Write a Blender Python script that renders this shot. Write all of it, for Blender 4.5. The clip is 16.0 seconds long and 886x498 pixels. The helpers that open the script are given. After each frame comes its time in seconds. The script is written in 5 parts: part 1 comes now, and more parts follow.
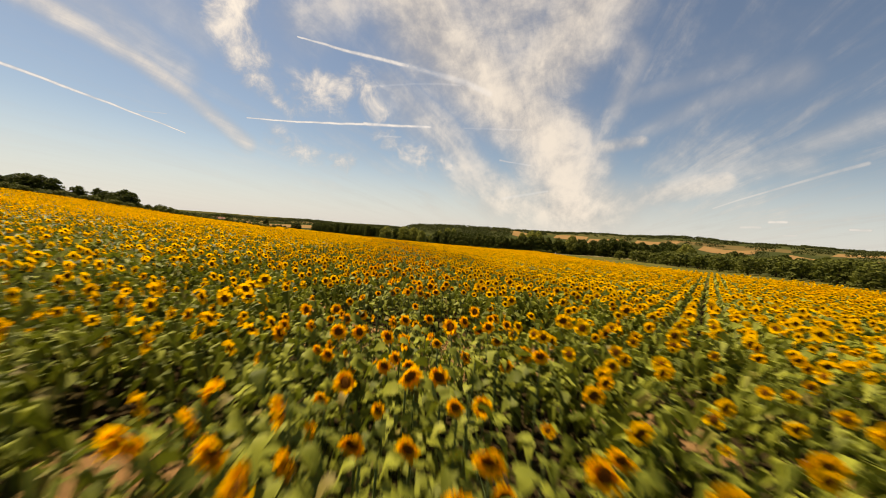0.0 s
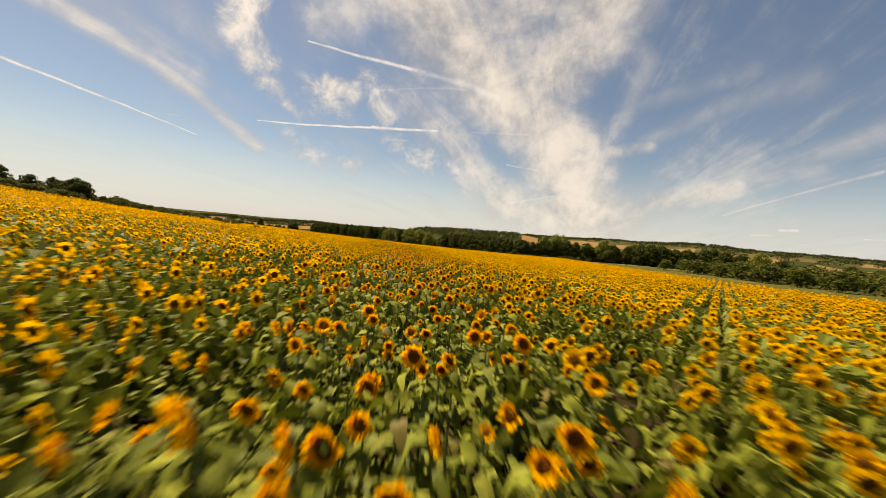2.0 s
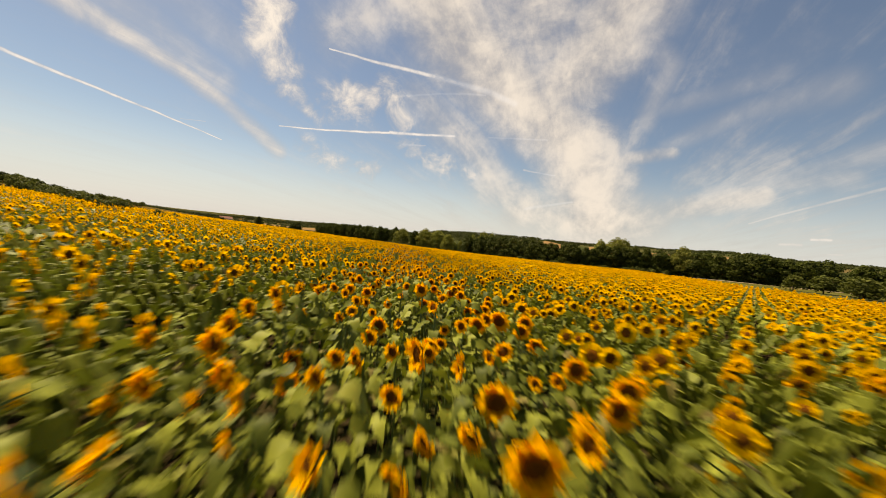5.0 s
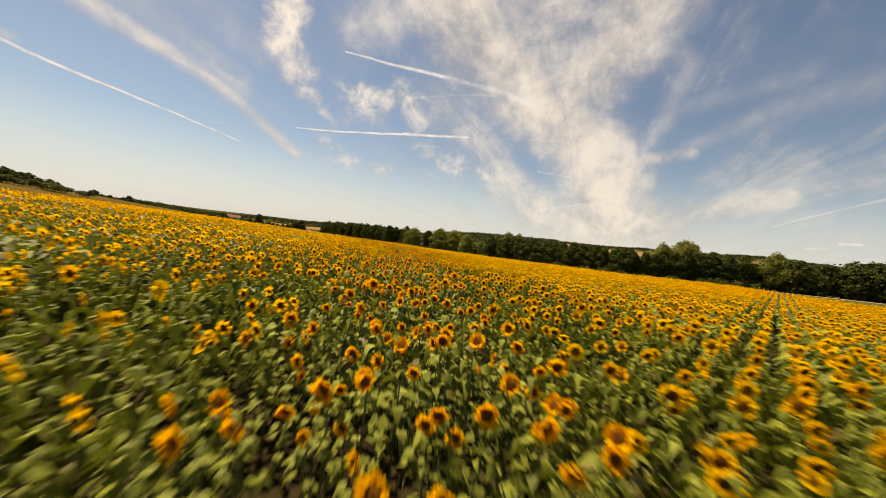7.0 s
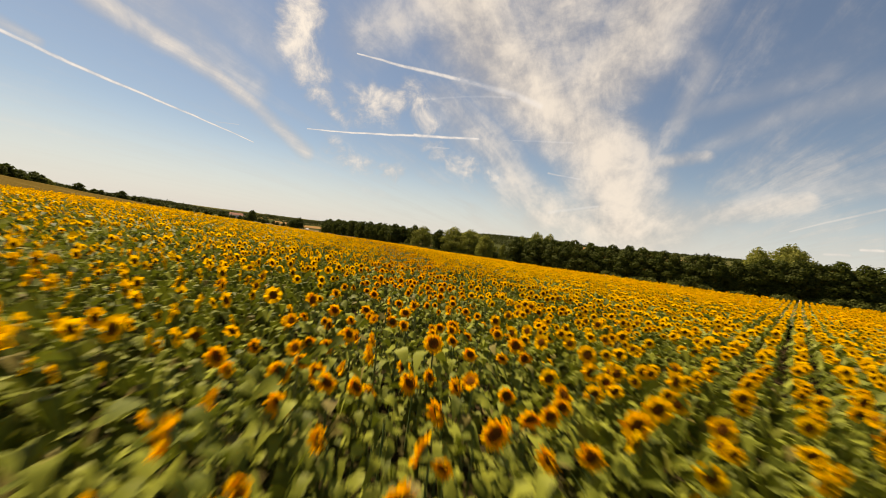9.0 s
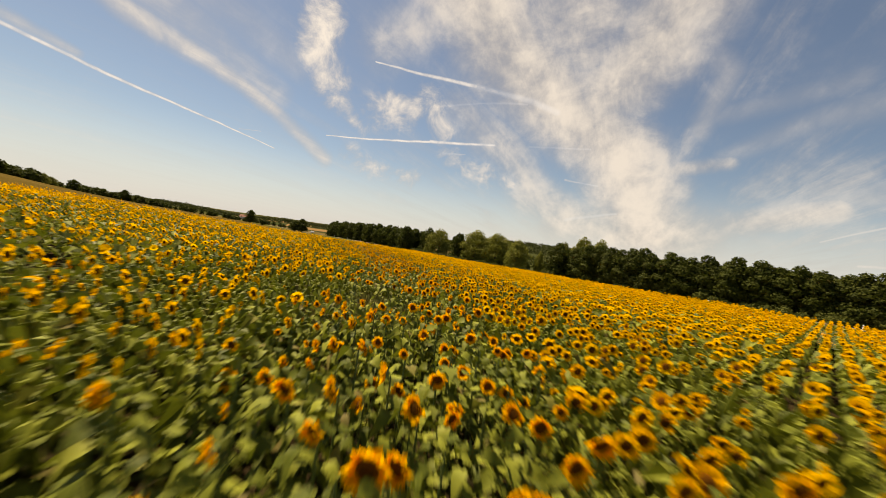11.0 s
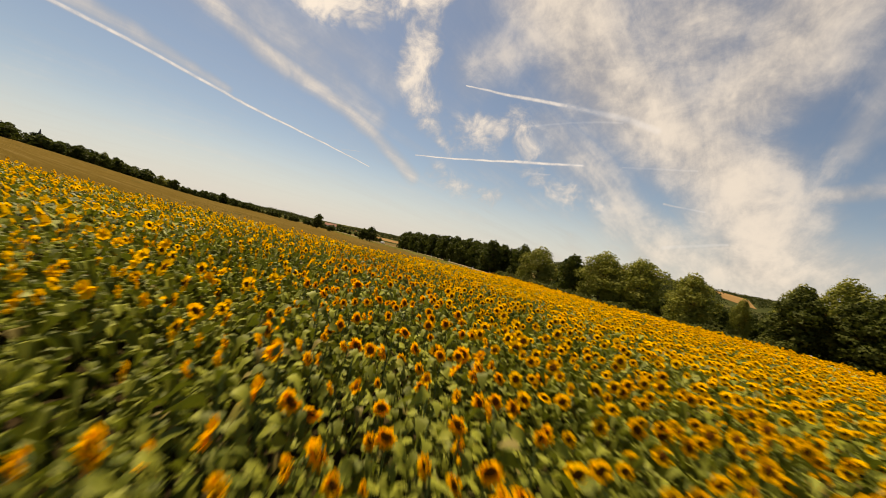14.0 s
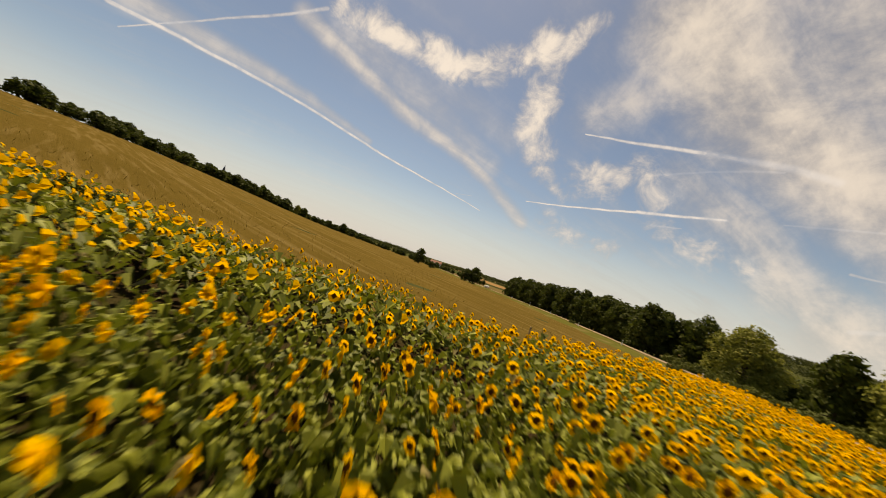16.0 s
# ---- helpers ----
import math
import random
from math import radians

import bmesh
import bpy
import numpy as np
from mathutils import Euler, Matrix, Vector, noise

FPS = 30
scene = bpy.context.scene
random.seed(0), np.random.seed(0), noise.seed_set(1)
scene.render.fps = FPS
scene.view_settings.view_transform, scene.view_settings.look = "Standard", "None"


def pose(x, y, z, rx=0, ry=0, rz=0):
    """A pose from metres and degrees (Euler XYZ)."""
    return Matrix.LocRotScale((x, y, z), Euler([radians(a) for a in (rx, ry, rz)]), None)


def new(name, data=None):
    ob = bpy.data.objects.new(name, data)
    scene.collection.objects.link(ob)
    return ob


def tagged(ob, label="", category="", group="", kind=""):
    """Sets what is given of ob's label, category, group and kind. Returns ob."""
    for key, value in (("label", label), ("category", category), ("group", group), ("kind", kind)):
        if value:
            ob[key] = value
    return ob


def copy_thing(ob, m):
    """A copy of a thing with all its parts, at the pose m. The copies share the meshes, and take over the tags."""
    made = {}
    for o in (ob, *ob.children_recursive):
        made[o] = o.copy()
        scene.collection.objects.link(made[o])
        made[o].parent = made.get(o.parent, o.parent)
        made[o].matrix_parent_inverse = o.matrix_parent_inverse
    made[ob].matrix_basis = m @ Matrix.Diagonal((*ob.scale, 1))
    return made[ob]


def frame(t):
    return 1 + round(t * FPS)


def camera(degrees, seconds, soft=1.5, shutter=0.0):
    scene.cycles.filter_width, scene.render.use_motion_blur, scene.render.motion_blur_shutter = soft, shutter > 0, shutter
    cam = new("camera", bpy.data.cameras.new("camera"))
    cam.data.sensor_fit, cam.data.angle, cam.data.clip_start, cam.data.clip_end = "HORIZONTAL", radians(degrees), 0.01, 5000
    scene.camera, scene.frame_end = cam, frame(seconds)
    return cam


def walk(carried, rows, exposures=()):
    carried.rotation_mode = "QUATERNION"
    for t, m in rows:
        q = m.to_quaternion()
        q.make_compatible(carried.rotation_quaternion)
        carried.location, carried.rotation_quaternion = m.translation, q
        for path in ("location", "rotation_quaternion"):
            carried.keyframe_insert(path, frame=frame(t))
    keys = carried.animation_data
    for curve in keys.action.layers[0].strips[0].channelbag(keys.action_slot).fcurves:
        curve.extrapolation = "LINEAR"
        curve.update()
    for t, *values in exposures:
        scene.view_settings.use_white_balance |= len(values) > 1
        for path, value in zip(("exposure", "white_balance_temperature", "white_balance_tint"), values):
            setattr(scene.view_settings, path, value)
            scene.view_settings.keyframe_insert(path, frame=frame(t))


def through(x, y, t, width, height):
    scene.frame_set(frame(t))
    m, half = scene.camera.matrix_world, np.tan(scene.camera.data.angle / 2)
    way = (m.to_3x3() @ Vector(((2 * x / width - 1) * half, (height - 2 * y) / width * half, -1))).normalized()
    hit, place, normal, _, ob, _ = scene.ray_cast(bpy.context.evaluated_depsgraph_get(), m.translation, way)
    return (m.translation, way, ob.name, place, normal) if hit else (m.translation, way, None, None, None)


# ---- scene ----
PATH = [
    (0.0, 0.00, 0.00, 3.450, 86.59, -4.59, 0.27),
    (0.5, -0.64, 7.17, 3.163, 86.68, -4.84, 0.48),
    (1.0, -1.29, 14.34, 2.868, 86.84, -5.13, 0.68),
    (1.5, -1.96, 21.51, 2.560, 86.99, -5.22, 0.97),
    (2.0, -2.67, 28.68, 2.232, 87.11, -5.40, 1.25),
    (2.5, -3.40, 35.84, 1.881, 87.21, -5.60, 1.56),
    (3.0, -4.17, 43.00, 1.508, 87.31, -5.71, 1.92),
    (3.5, -4.98, 50.15, 1.115, 87.41, -5.80, 2.34),
    (4.0, -5.84, 57.30, 0.722, 87.50, -5.91, 2.81),
    (4.5, -6.75, 64.44, 0.352, 87.57, -6.02, 3.32),
    (5.0, -7.72, 71.58, 0.028, 87.63, -6.13, 3.85),
    (5.5, -8.75, 78.70, -0.229, 87.65, -6.24, 4.41),
    (6.0, -9.85, 85.82, -0.405, 87.64, -6.33, 4.98),
    (6.5, -11.01, 92.92, -0.535, 87.64, -6.41, 5.53),
    (7.0, -12.22, 100.02, -0.667, 87.58, -6.58, 6.00),
    (7.5, -13.48, 107.11, -0.837, 87.54, -6.81, 6.42),
    (8.0, -14.80, 114.19, -1.041, 87.57, -6.93, 6.91),
    (8.5, -16.16, 121.26, -1.264, 87.60, -7.11, 7.24),
    (9.0, -17.55, 128.32, -1.493, 87.61, -7.18, 7.49),
    (9.5, -18.98, 135.38, -1.716, 87.68, -7.28, 7.83),
    (10.0, -20.45, 142.43, -1.933, 87.83, -7.44, 8.32),
    (10.5, -22.00, 149.46, -2.143, 88.03, -7.66, 9.01),
    (11.0, -23.65, 156.47, -2.348, 88.26, -7.92, 9.95),
    (11.5, -25.44, 163.44, -2.546, 88.50, -8.21, 11.18),
    (12.0, -27.40, 170.37, -2.739, 88.72, -8.56, 12.77),
    (12.5, -29.59, 177.23, -2.925, 88.86, -9.16, 14.81),
    (13.0, -32.06, 183.99, -3.104, 88.97, -9.81, 17.26),
    (13.5, -34.84, 190.63, -3.273, 88.97, -10.64, 20.02),
    (14.0, -37.95, 197.12, -3.429, 89.06, -11.59, 23.07),
    (14.5, -41.44, 203.42, -3.570, 89.36, -12.48, 26.42),
    (15.0, -45.33, 209.48, -3.692, 90.10, -13.77, 30.09),
    (15.5, -49.68, 215.21, -3.789, 90.98, -15.30, 34.84),
    (16.0, -54.59, 220.48, -3.853, 91.84, -17.37, 40.70),
]
cam = camera(104.4, 16.0, soft=0.5, shutter=0.24)
walk(cam, [(t, pose(*p)) for t, *p in PATH], [(0.0, 0.70, 7850, 12), (9.0, 0.70, 7850, 12), (12.0, 0.62, 7950, 12), (15.0, 0.58, 8150, 13), (16.0, 0.52, 8150, 13)])

# ---- light ----
SUN_AZ, SUN_EL = -52.0, 58.0          # azimuth clockwise from +y
sun_data = bpy.data.lights.new("sun", "SUN")
sun_data.energy, sun_data.angle, sun_data.color = 5.6, radians(0.6), (1.0, 0.90, 0.76)
sun = new("sun", sun_data)
sun.matrix_world = pose(0, 0, 60, 90 - SUN_EL, 0, 180 - SUN_AZ)

world = bpy.data.worlds.new("sky")
scene.world = world
world.use_nodes = True
wt = world.node_tree
wt.nodes.clear()


class Nodes:
    """Short hand for node arithmetic in one tree."""

    def __init__(self, tree):
        self.tree = tree

    def add(self, kind, **props):
        n = self.tree.nodes.new(kind)
        for k, v in props.items():
            if k == "operation":
                n.operation = v
        return n

    def put(self, socket, value):
        if isinstance(value, bpy.types.NodeSocket):
            self.tree.links.new(value, socket)
        else:
            socket.default_value = value

    def m(self, op, a, b=0.0, c=0.0, clamp=False):
        n = self.tree.nodes.new("ShaderNodeMath")
        n.operation, n.use_clamp = op, clamp
        self.put(n.inputs[0], a)
        self.put(n.inputs[1], b)
        if op in ("MULTIPLY_ADD", "SMOOTH_MIN", "SMOOTH_MAX"):
            self.put(n.inputs[2], c)
        return n.outputs[0]

    def dot(self, a, b):
        n = self.tree.nodes.new("ShaderNodeVectorMath")
        n.operation = "DOT_PRODUCT"
        self.put(n.inputs[0], a)
        self.put(n.inputs[1], b)
        return n.outputs["Value"]

    def vec(self, x, y, z):
        n = self.tree.nodes.new("ShaderNodeCombineXYZ")
        for s, v in zip(n.inputs, (x, y, z)):
            self.put(s, v)
        return n.outputs[0]

    def noise(self, vector, scale, detail=3.0, rough=0.5, distort=0.0):
        n = self.tree.nodes.new("ShaderNodeTexNoise")
        self.put(n.inputs["Vector"], vector)
        n.inputs["Scale"].default_value = scale
        n.inputs["Detail"].default_value = detail
        n.inputs["Roughness"].default_value = rough
        n.inputs["Distortion"].default_value = distort
        return n

    def ramp(self, value, lo, hi, a=0.0, b=1.0, smooth=True):
        n = self.tree.nodes.new("ShaderNodeMapRange")
        n.interpolation_type = "SMOOTHSTEP" if smooth else "LINEAR"
        n.clamp = True
        self.put(n.inputs["Value"], value)
        for k, v in (("From Min", lo), ("From Max", hi), ("To Min", a), ("To Max", b)):
            self.put(n.inputs[k], v)
        return n.outputs["Result"]

    def mix(self, fac, a, b, mode="MIX"):
        n = self.tree.nodes.new("ShaderNodeMix")
        n.data_type, n.blend_type = "RGBA", mode
        self.put(n.inputs["Factor"], fac)
        self.put(n.inputs["A"], a if isinstance(a, bpy.types.NodeSocket) else (*a, 1.0))
        self.put(n.inputs["B"], b if isinstance(b, bpy.types.NodeSocket) else (*b, 1.0))
        return n.outputs["Result"]


W = Nodes(wt)
geo = wt.nodes.new("ShaderNodeTexCoord")
way = geo.outputs["Generated"]
sky = wt.nodes.new("ShaderNodeTexSky")
sky.sky_type, sky.sun_disc = "NISHITA", False
sky.sun_elevation, sky.sun_rotation = radians(SUN_EL), radians(SUN_AZ)
sky.air_density, sky.dust_density, sky.ozone_density, sky.altitude = 1.0, 0.35, 1.8, 100.0
SKY_LEVEL = 0.094

# A conformal chart (s, t) of the dome ahead, and the flat cloud layer (u, v) overhead.
RIGHT, UP, AHEAD = (0.93969, 0.34202, 0.0), (0.08852, -0.24321, 0.96593), (-0.33037, 0.90767, 0.25882)
bottom = W.m("MAXIMUM", W.m("ADD", W.dot(way, AHEAD), 1.0), 0.05)
wob = W.noise(way, 9.0, 4.0, 0.6)
wob_s = W.m("MULTIPLY", W.m("SUBTRACT", wob.outputs["Fac"], 0.5), 0.10)
wob2 = W.noise(W.vec(W.dot(way, UP), W.dot(way, RIGHT), W.dot(way, AHEAD)), 11.0, 4.0, 0.6)
wob_t = W.m("MULTIPLY", W.m("SUBTRACT", wob2.outputs["Fac"], 0.5), 0.10)
chart_s = W.m("DIVIDE", W.m("MULTIPLY", W.dot(way, RIGHT), 2.0), bottom)
chart_t = W.m("DIVIDE", W.m("MULTIPLY", W.dot(way, UP), 2.0), bottom)
soft_s, soft_t = W.m("ADD", chart_s, wob_s), W.m("ADD", chart_t, wob_t)
mid_s, mid_t = W.m("MULTIPLY_ADD", wob_s, 0.20, chart_s), W.m("MULTIPLY_ADD", wob_t, 0.20, chart_t)
fine_s = W.m("MULTIPLY_ADD", wob_s, 0.05, chart_s)
fine_t = W.m("MULTIPLY_ADD", wob_t, 0.09, chart_t)
height = W.m("ADD", W.m("MAXIMUM", W.dot(way, (0, 0, 1)), 0.0), 0.10)
along = W.m("DIVIDE", W.dot(way, (0.30, 0.954, 0)), height)
across = W.m("DIVIDE", W.dot(way, (0.954, -0.30, 0)), height)
streak = W.noise(W.vec(W.m("MULTIPLY", along, 0.28), W.m("MULTIPLY", across, 1.9), 0.0), 1.5, 8.0, 0.66, 0.35).outputs["Fac"]
billow = W.noise(way, 4.4, 9.0, 0.62, 0.25).outputs["Fac"]
fine = W.noise(way, 13.0, 8.0, 0.64, 0.35).outputs["Fac"]
grain = W.noise(way, 34.0, 4.0, 0.6).outputs["Fac"]


def patch(s, t, turn, length, width, strength):
    """A soft oval of cirrus on the chart."""
    c, n = math.cos(turn), math.sin(turn)
    ds, dt = W.m("SUBTRACT", soft_s, s), W.m("SUBTRACT", soft_t, t)
    a = W.m("DIVIDE", W.m("ADD", W.m("MULTIPLY", ds, c), W.m("MULTIPLY", dt, n)), length)
    b = W.m("DIVIDE", W.m("SUBTRACT", W.m("MULTIPLY", dt, c), W.m("MULTIPLY", ds, n)), width)
    r = W.m("ADD", W.m("MULTIPLY", a, a), W.m("MULTIPLY", b, b))
    return W.m("MULTIPLY", W.m("POWER", 2.718, W.m("MULTIPLY", r, -0.8)), strength)


def trail(w0, w1, strength, points):
    """A vapour trail: a chain of straight pieces, its half width going from w0 to w1."""
    best, n = None, len(points) - 1
    for i in range(n):
        (s0, t0), (s1, t1) = points[i], points[i + 1]
        ls, lt = s1 - s0, t1 - t0
        ll = ls * ls + lt * lt
        wide = w0 > 0.011
        ps, pt = (mid_s, mid_t) if wide else (fine_s, fine_t)
        k = W.m("MULTIPLY_ADD", ps, ls / ll, W.m("MULTIPLY_ADD", pt, lt / ll, -(s0 * ls + t0 * lt) / ll), clamp=True)
        es, et = W.m("SUBTRACT", ps, W.m("MULTIPLY_ADD", k, ls, s0)), W.m("SUBTRACT", pt, W.m("MULTIPLY_ADD", k, lt, t0))
        d = W.m("SQRT", W.m("MULTIPLY_ADD", es, es, W.m("MULTIPLY", et, et)))
        w = W.m("MULTIPLY_ADD", k, (w1 - w0) / n, w0 + (w1 - w0) * i / n)
        f = W.ramp(W.m("DIVIDE", d, w), 2.7 if wide else 2.1, 0.0 if wide else 0.3, 0.0, strength)
        best = f if best is None else W.m("MAXIMUM", best, f)
    return best


def most(shapes):
    """The strongest of several cloud shapes, joined one after the other."""
    best = None
    for shape, *sizes in shapes:
        p = shape(*sizes)
        best = p if best is None else W.m("MAXIMUM", best, p)
    return best


# vapour trails
line = most((
    (trail, 0.0050, 0.0010, 0.92, [(-1.315, 0.263), (-1.045, 0.177), (-0.856, 0.110), (-0.626, 0.019), (-0.455, -0.035), (-0.302, -0.085)]),
    (trail, 0.0016, 0.0040, 0.70, [(-1.299, 0.206), (-1.057, 0.291), (-0.889, 0.340), (-0.801, 0.369)]),
    (trail, 0.0010, 0.0008, 0.42, [(-0.381, -0.051), (-0.334, -0.049)]),
    (trail, 0.0014, 0.0042, 0.86, [(-0.072, 0.171), (0.044, 0.166), (0.193, 0.165)]),
    (trail, 0.0042, 0.0060, 0.62, [(0.193, 0.165), (0.350, 0.155), (0.420, 0.140)]),
    (trail, 0.0012, 0.0024, 0.95, [(-0.178, -0.030), (-0.052, -0.017), (0.098, 0.003)]),
    (trail, 0.0034, 0.0024, 0.95, [(0.098, 0.004), (0.185, 0.013), (0.275, 0.026)]),
    (trail, 0.0016, 0.0018, 0.36, [(0.371, 0.039), (0.532, 0.062)]),
    (trail, 0.0018, 0.0020, 0.34, [(0.113, 0.100), (0.255, 0.135), (0.337, 0.146)]),
    (trail, 0.0022, 0.0012, 0.50, [(0.137, -0.020), (0.200, -0.014)]),
    (trail, 0.0024, 0.0014, 0.55, [(0.490, -0.031), (0.578, -0.031)]),
    (trail, 0.0034, 0.0020, 0.45, [(0.520, -0.141), (0.645, -0.096)]),
    (trail, 0.0016, 0.0042, 0.48, [(1.090, -0.060), (1.232, 0.040), (1.348, 0.125)]),
    (trail, 0.0030, 0.0030, 0.70, [(1.168, -0.100), (1.208, -0.090)]),
    (trail, 0.0030, 0.0030, 0.75, [(1.223, -0.071), (1.257, -0.062)]),
    (trail, 0.0030, 0.0030, 0.80, [(1.381, -0.050), (1.415, -0.042)]),
    (trail, 0.0020, 0.0020, 0.60, [(1.264, -0.101), (1.288, -0.094)]),
))
# crisp combed streaks of cirrus
comb = most((
    (trail, 0.0240, 0.0060, 0.64, [(-1.270, 0.285), (-1.100, 0.222), (-0.960, 0.172), (-0.800, 0.108), (-0.660, 0.042)]),
    (trail, 0.0170, 0.0115, 0.88, [(-0.860, 0.345), (-0.702, 0.236), (-0.577, 0.152), (-0.455, 0.094), (-0.370, 0.052), (-0.300, 0.004)]),
    (trail, 0.0115, 0.0112, 0.70, [(-0.310, 0.010), (-0.240, -0.040), (-0.176, -0.090)]),
    (trail, 0.0460, 0.0200, 0.48, [(-0.740, 0.320), (-0.560, 0.205), (-0.430, 0.132), (-0.300, 0.045)]),
    (trail, 0.0420, 0.0240, 0.30, [(-0.520, 0.235), (-0.393, 0.189), (-0.255, 0.125)]),
    (trail, 0.0130, 0.0180, 0.26, [(0.756, 0.178), (0.883, 0.240), (1.006, 0.309)]),
    (trail, 0.0130, 0.0260, 0.30, [(0.841, 0.098), (0.984, 0.223), (1.126, 0.302)]),
    (trail, 0.0140, 0.0220, 0.42, [(0.977, 0.004), (1.118, 0.060), (1.228, 0.101)]),
    (trail, 0.0130, 0.0240, 0.36, [(1.044, 0.028), (1.198, 0.125), (1.332, 0.227)]),
    (trail, 0.0200, 0.0160, 0.40, [(0.672, 0.372), (0.775, 0.289), (0.767, 0.151)]),
))
# bright billowing cloud
heap = most((
    (trail, 0.0340, 0.0320, 1.00, [(-0.212, 0.365), (-0.192, 0.250), (-0.220, 0.162), (-0.180, 0.092)]),
    (trail, 0.0260, 0.0140, 0.80, [(-0.180, 0.092), (-0.105, 0.018)]),
    (trail, 0.0420, 0.0400, 0.80, [(-0.060, 0.042), (0.040, 0.076), (0.091, 0.092), (0.134, 0.046)]),
    (trail, 0.0300, 0.0320, 1.05, [(-0.760, 0.385), (-0.618, 0.336), (-0.514, 0.303), (-0.421, 0.284), (-0.327, 0.310)]),
    (trail, 0.0300, 0.0200, 0.90, [(-0.327, 0.310), (-0.205, 0.330), (-0.157, 0.372), (-0.089, 0.423)]),
    (trail, 0.0240, 0.0300, 0.72, [(0.150, -0.021), (0.225, -0.038), (0.325, -0.065)]),
    (trail, 0.0240, 0.0200, 0.62, [(-0.120, -0.062), (-0.038, -0.095), (0.062, -0.105)]),
))
# the broad sheet of cirrus
sheet = most((
    (trail, 0.0900, 0.0700, 0.95, [(0.080, 0.440), (0.250, 0.255), (0.400, 0.168), (0.530, 0.100), (0.615, 0.055)]),
    (trail, 0.1000, 0.0700, 0.85, [(0.600, 0.500), (0.610, 0.360), (0.570, 0.250), (0.500, 0.160)]),
    (trail, 0.0720, 0.1000, 0.92, [(0.530, 0.120), (0.615, 0.045), (0.685, -0.055), (0.735, -0.175)]),
    (trail, 0.0260, 0.0140, 0.62, [(0.660, -0.010), (0.760, 0.052), (0.860, 0.092)]),
    (trail, 0.0540, 0.0260, 0.64, [(0.500, -0.150), (0.710, -0.132), (0.932, -0.056), (1.088, 0.020)]),
    (trail, 0.0560, 0.0500, 0.60, [(0.160, 0.086), (0.302, 0.020), (0.410, -0.088), (0.554, -0.145)]),
    (trail, 0.0600, 0.0600, 0.46, [(-0.060, 0.205), (0.055, 0.285), (0.160, 0.260)]),
    (patch, 0.390, 0.360, 2.8, 0.260, 0.210, 0.72),
    (patch, 0.520, 0.140, 2.3, 0.200, 0.150, 0.66),
    (patch, 0.980, 0.330, -2.4, 0.220, 0.100, 0.30),
    (patch, 0.735, -0.120, -2.9, 0.280, 0.100, 0.78),
    (patch, 0.330, 0.100, 2.5, 0.240, 0.170, 0.40),
))

mottle = W.m("ADD", W.m("MULTIPLY", billow, 0.45), W.m("ADD", W.m("MULTIPLY", fine, 0.28), W.m("MULTIPLY", streak, 0.27)))
uneven = W.m("SUBTRACT", mottle, 0.5)
veil = W.m("MULTIPLY", W.ramp(W.m("MULTIPLY_ADD", streak, 0.45, W.m("MULTIPLY", mottle, 0.55)), 0.44, 0.66), W.ramp(chart_s, -0.5, 0.9, 0.14, 0.48))
sheets = W.m("MULTIPLY", W.ramp(W.m("MULTIPLY_ADD", uneven, 2.2, sheet), -0.02, 1.16, 0.0, 0.95), W.m("MULTIPLY", sheet, 2.2, clamp=True))
heaps = W.m("MULTIPLY", W.ramp(W.m("ADD", heap, W.m("MULTIPLY_ADD", W.m("SUBTRACT", fine, 0.5), 2.6, uneven)), 0.10, 1.35), W.m("MULTIPLY", heap, 2.0, clamp=True))
combs = W.m("MULTIPLY", comb, W.ramp(W.m("ADD", W.m("MULTIPLY", streak, 0.5), W.m("MULTIPLY", fine, 0.5)), 0.34, 0.64, 0.55, 1.12))
trails = W.m("MULTIPLY", line, W.ramp(W.m("ADD", grain, W.m("MULTIPLY", mottle, 0.4)), 0.40, 0.85, 0.55, 1.0))
cover = W.m("MAXIMUM", W.m("MAXIMUM", W.m("MAXIMUM", sheets, heaps), W.m("MAXIMUM", combs, veil)), trails)
low = W.ramp(W.dot(way, (0, 0, 1)), 0.0, 0.075, 0.40, 1.0)
cover = W.m("MULTIPLY", cover, low, clamp=True)

clear = W.mix(1.0, sky.outputs["Color"], (SKY_LEVEL, SKY_LEVEL, SKY_LEVEL), "MULTIPLY")
clear = W.mix(W.ramp(W.dot(way, (0, 0, 1)), 0.0, 0.21, 0.74, 0.0), clear, (0.60, 0.660, 0.745))
thick = W.mix(W.ramp(W.m("MULTIPLY_ADD", sheets, 0.10, mottle), 0.44, 0.68), (0.40, 0.405, 0.435), (0.80, 0.770, 0.735))
thick = W.mix(W.m("MULTIPLY", combs, 0.75), thick, (0.78, 0.78, 0.79))
thick = W.mix(W.m("MULTIPLY", heaps, 0.9), thick, (0.90, 0.875, 0.85))
thick = W.mix(trails, thick, (0.86, 0.86, 0.88))
back = wt.nodes.new("ShaderNodeBackground")
W.put(back.inputs["Color"], W.mix(cover, clear, thick))
back.inputs["Strength"].default_value = 0.655
world_out = wt.nodes.new("ShaderNodeOutputWorld")
wt.links.new(back.outputs[0], world_out.inputs["Surface"])

# ---- materials ----
def material(name, build):
    mat = bpy.data.materials.new(name)
    mat.use_nodes = True
    t = mat.node_tree
    t.nodes.clear()
    n = Nodes(t)
    out = t.nodes.new("ShaderNodeOutputMaterial")
    t.links.new(build(n), out.inputs["Surface"])
    return mat


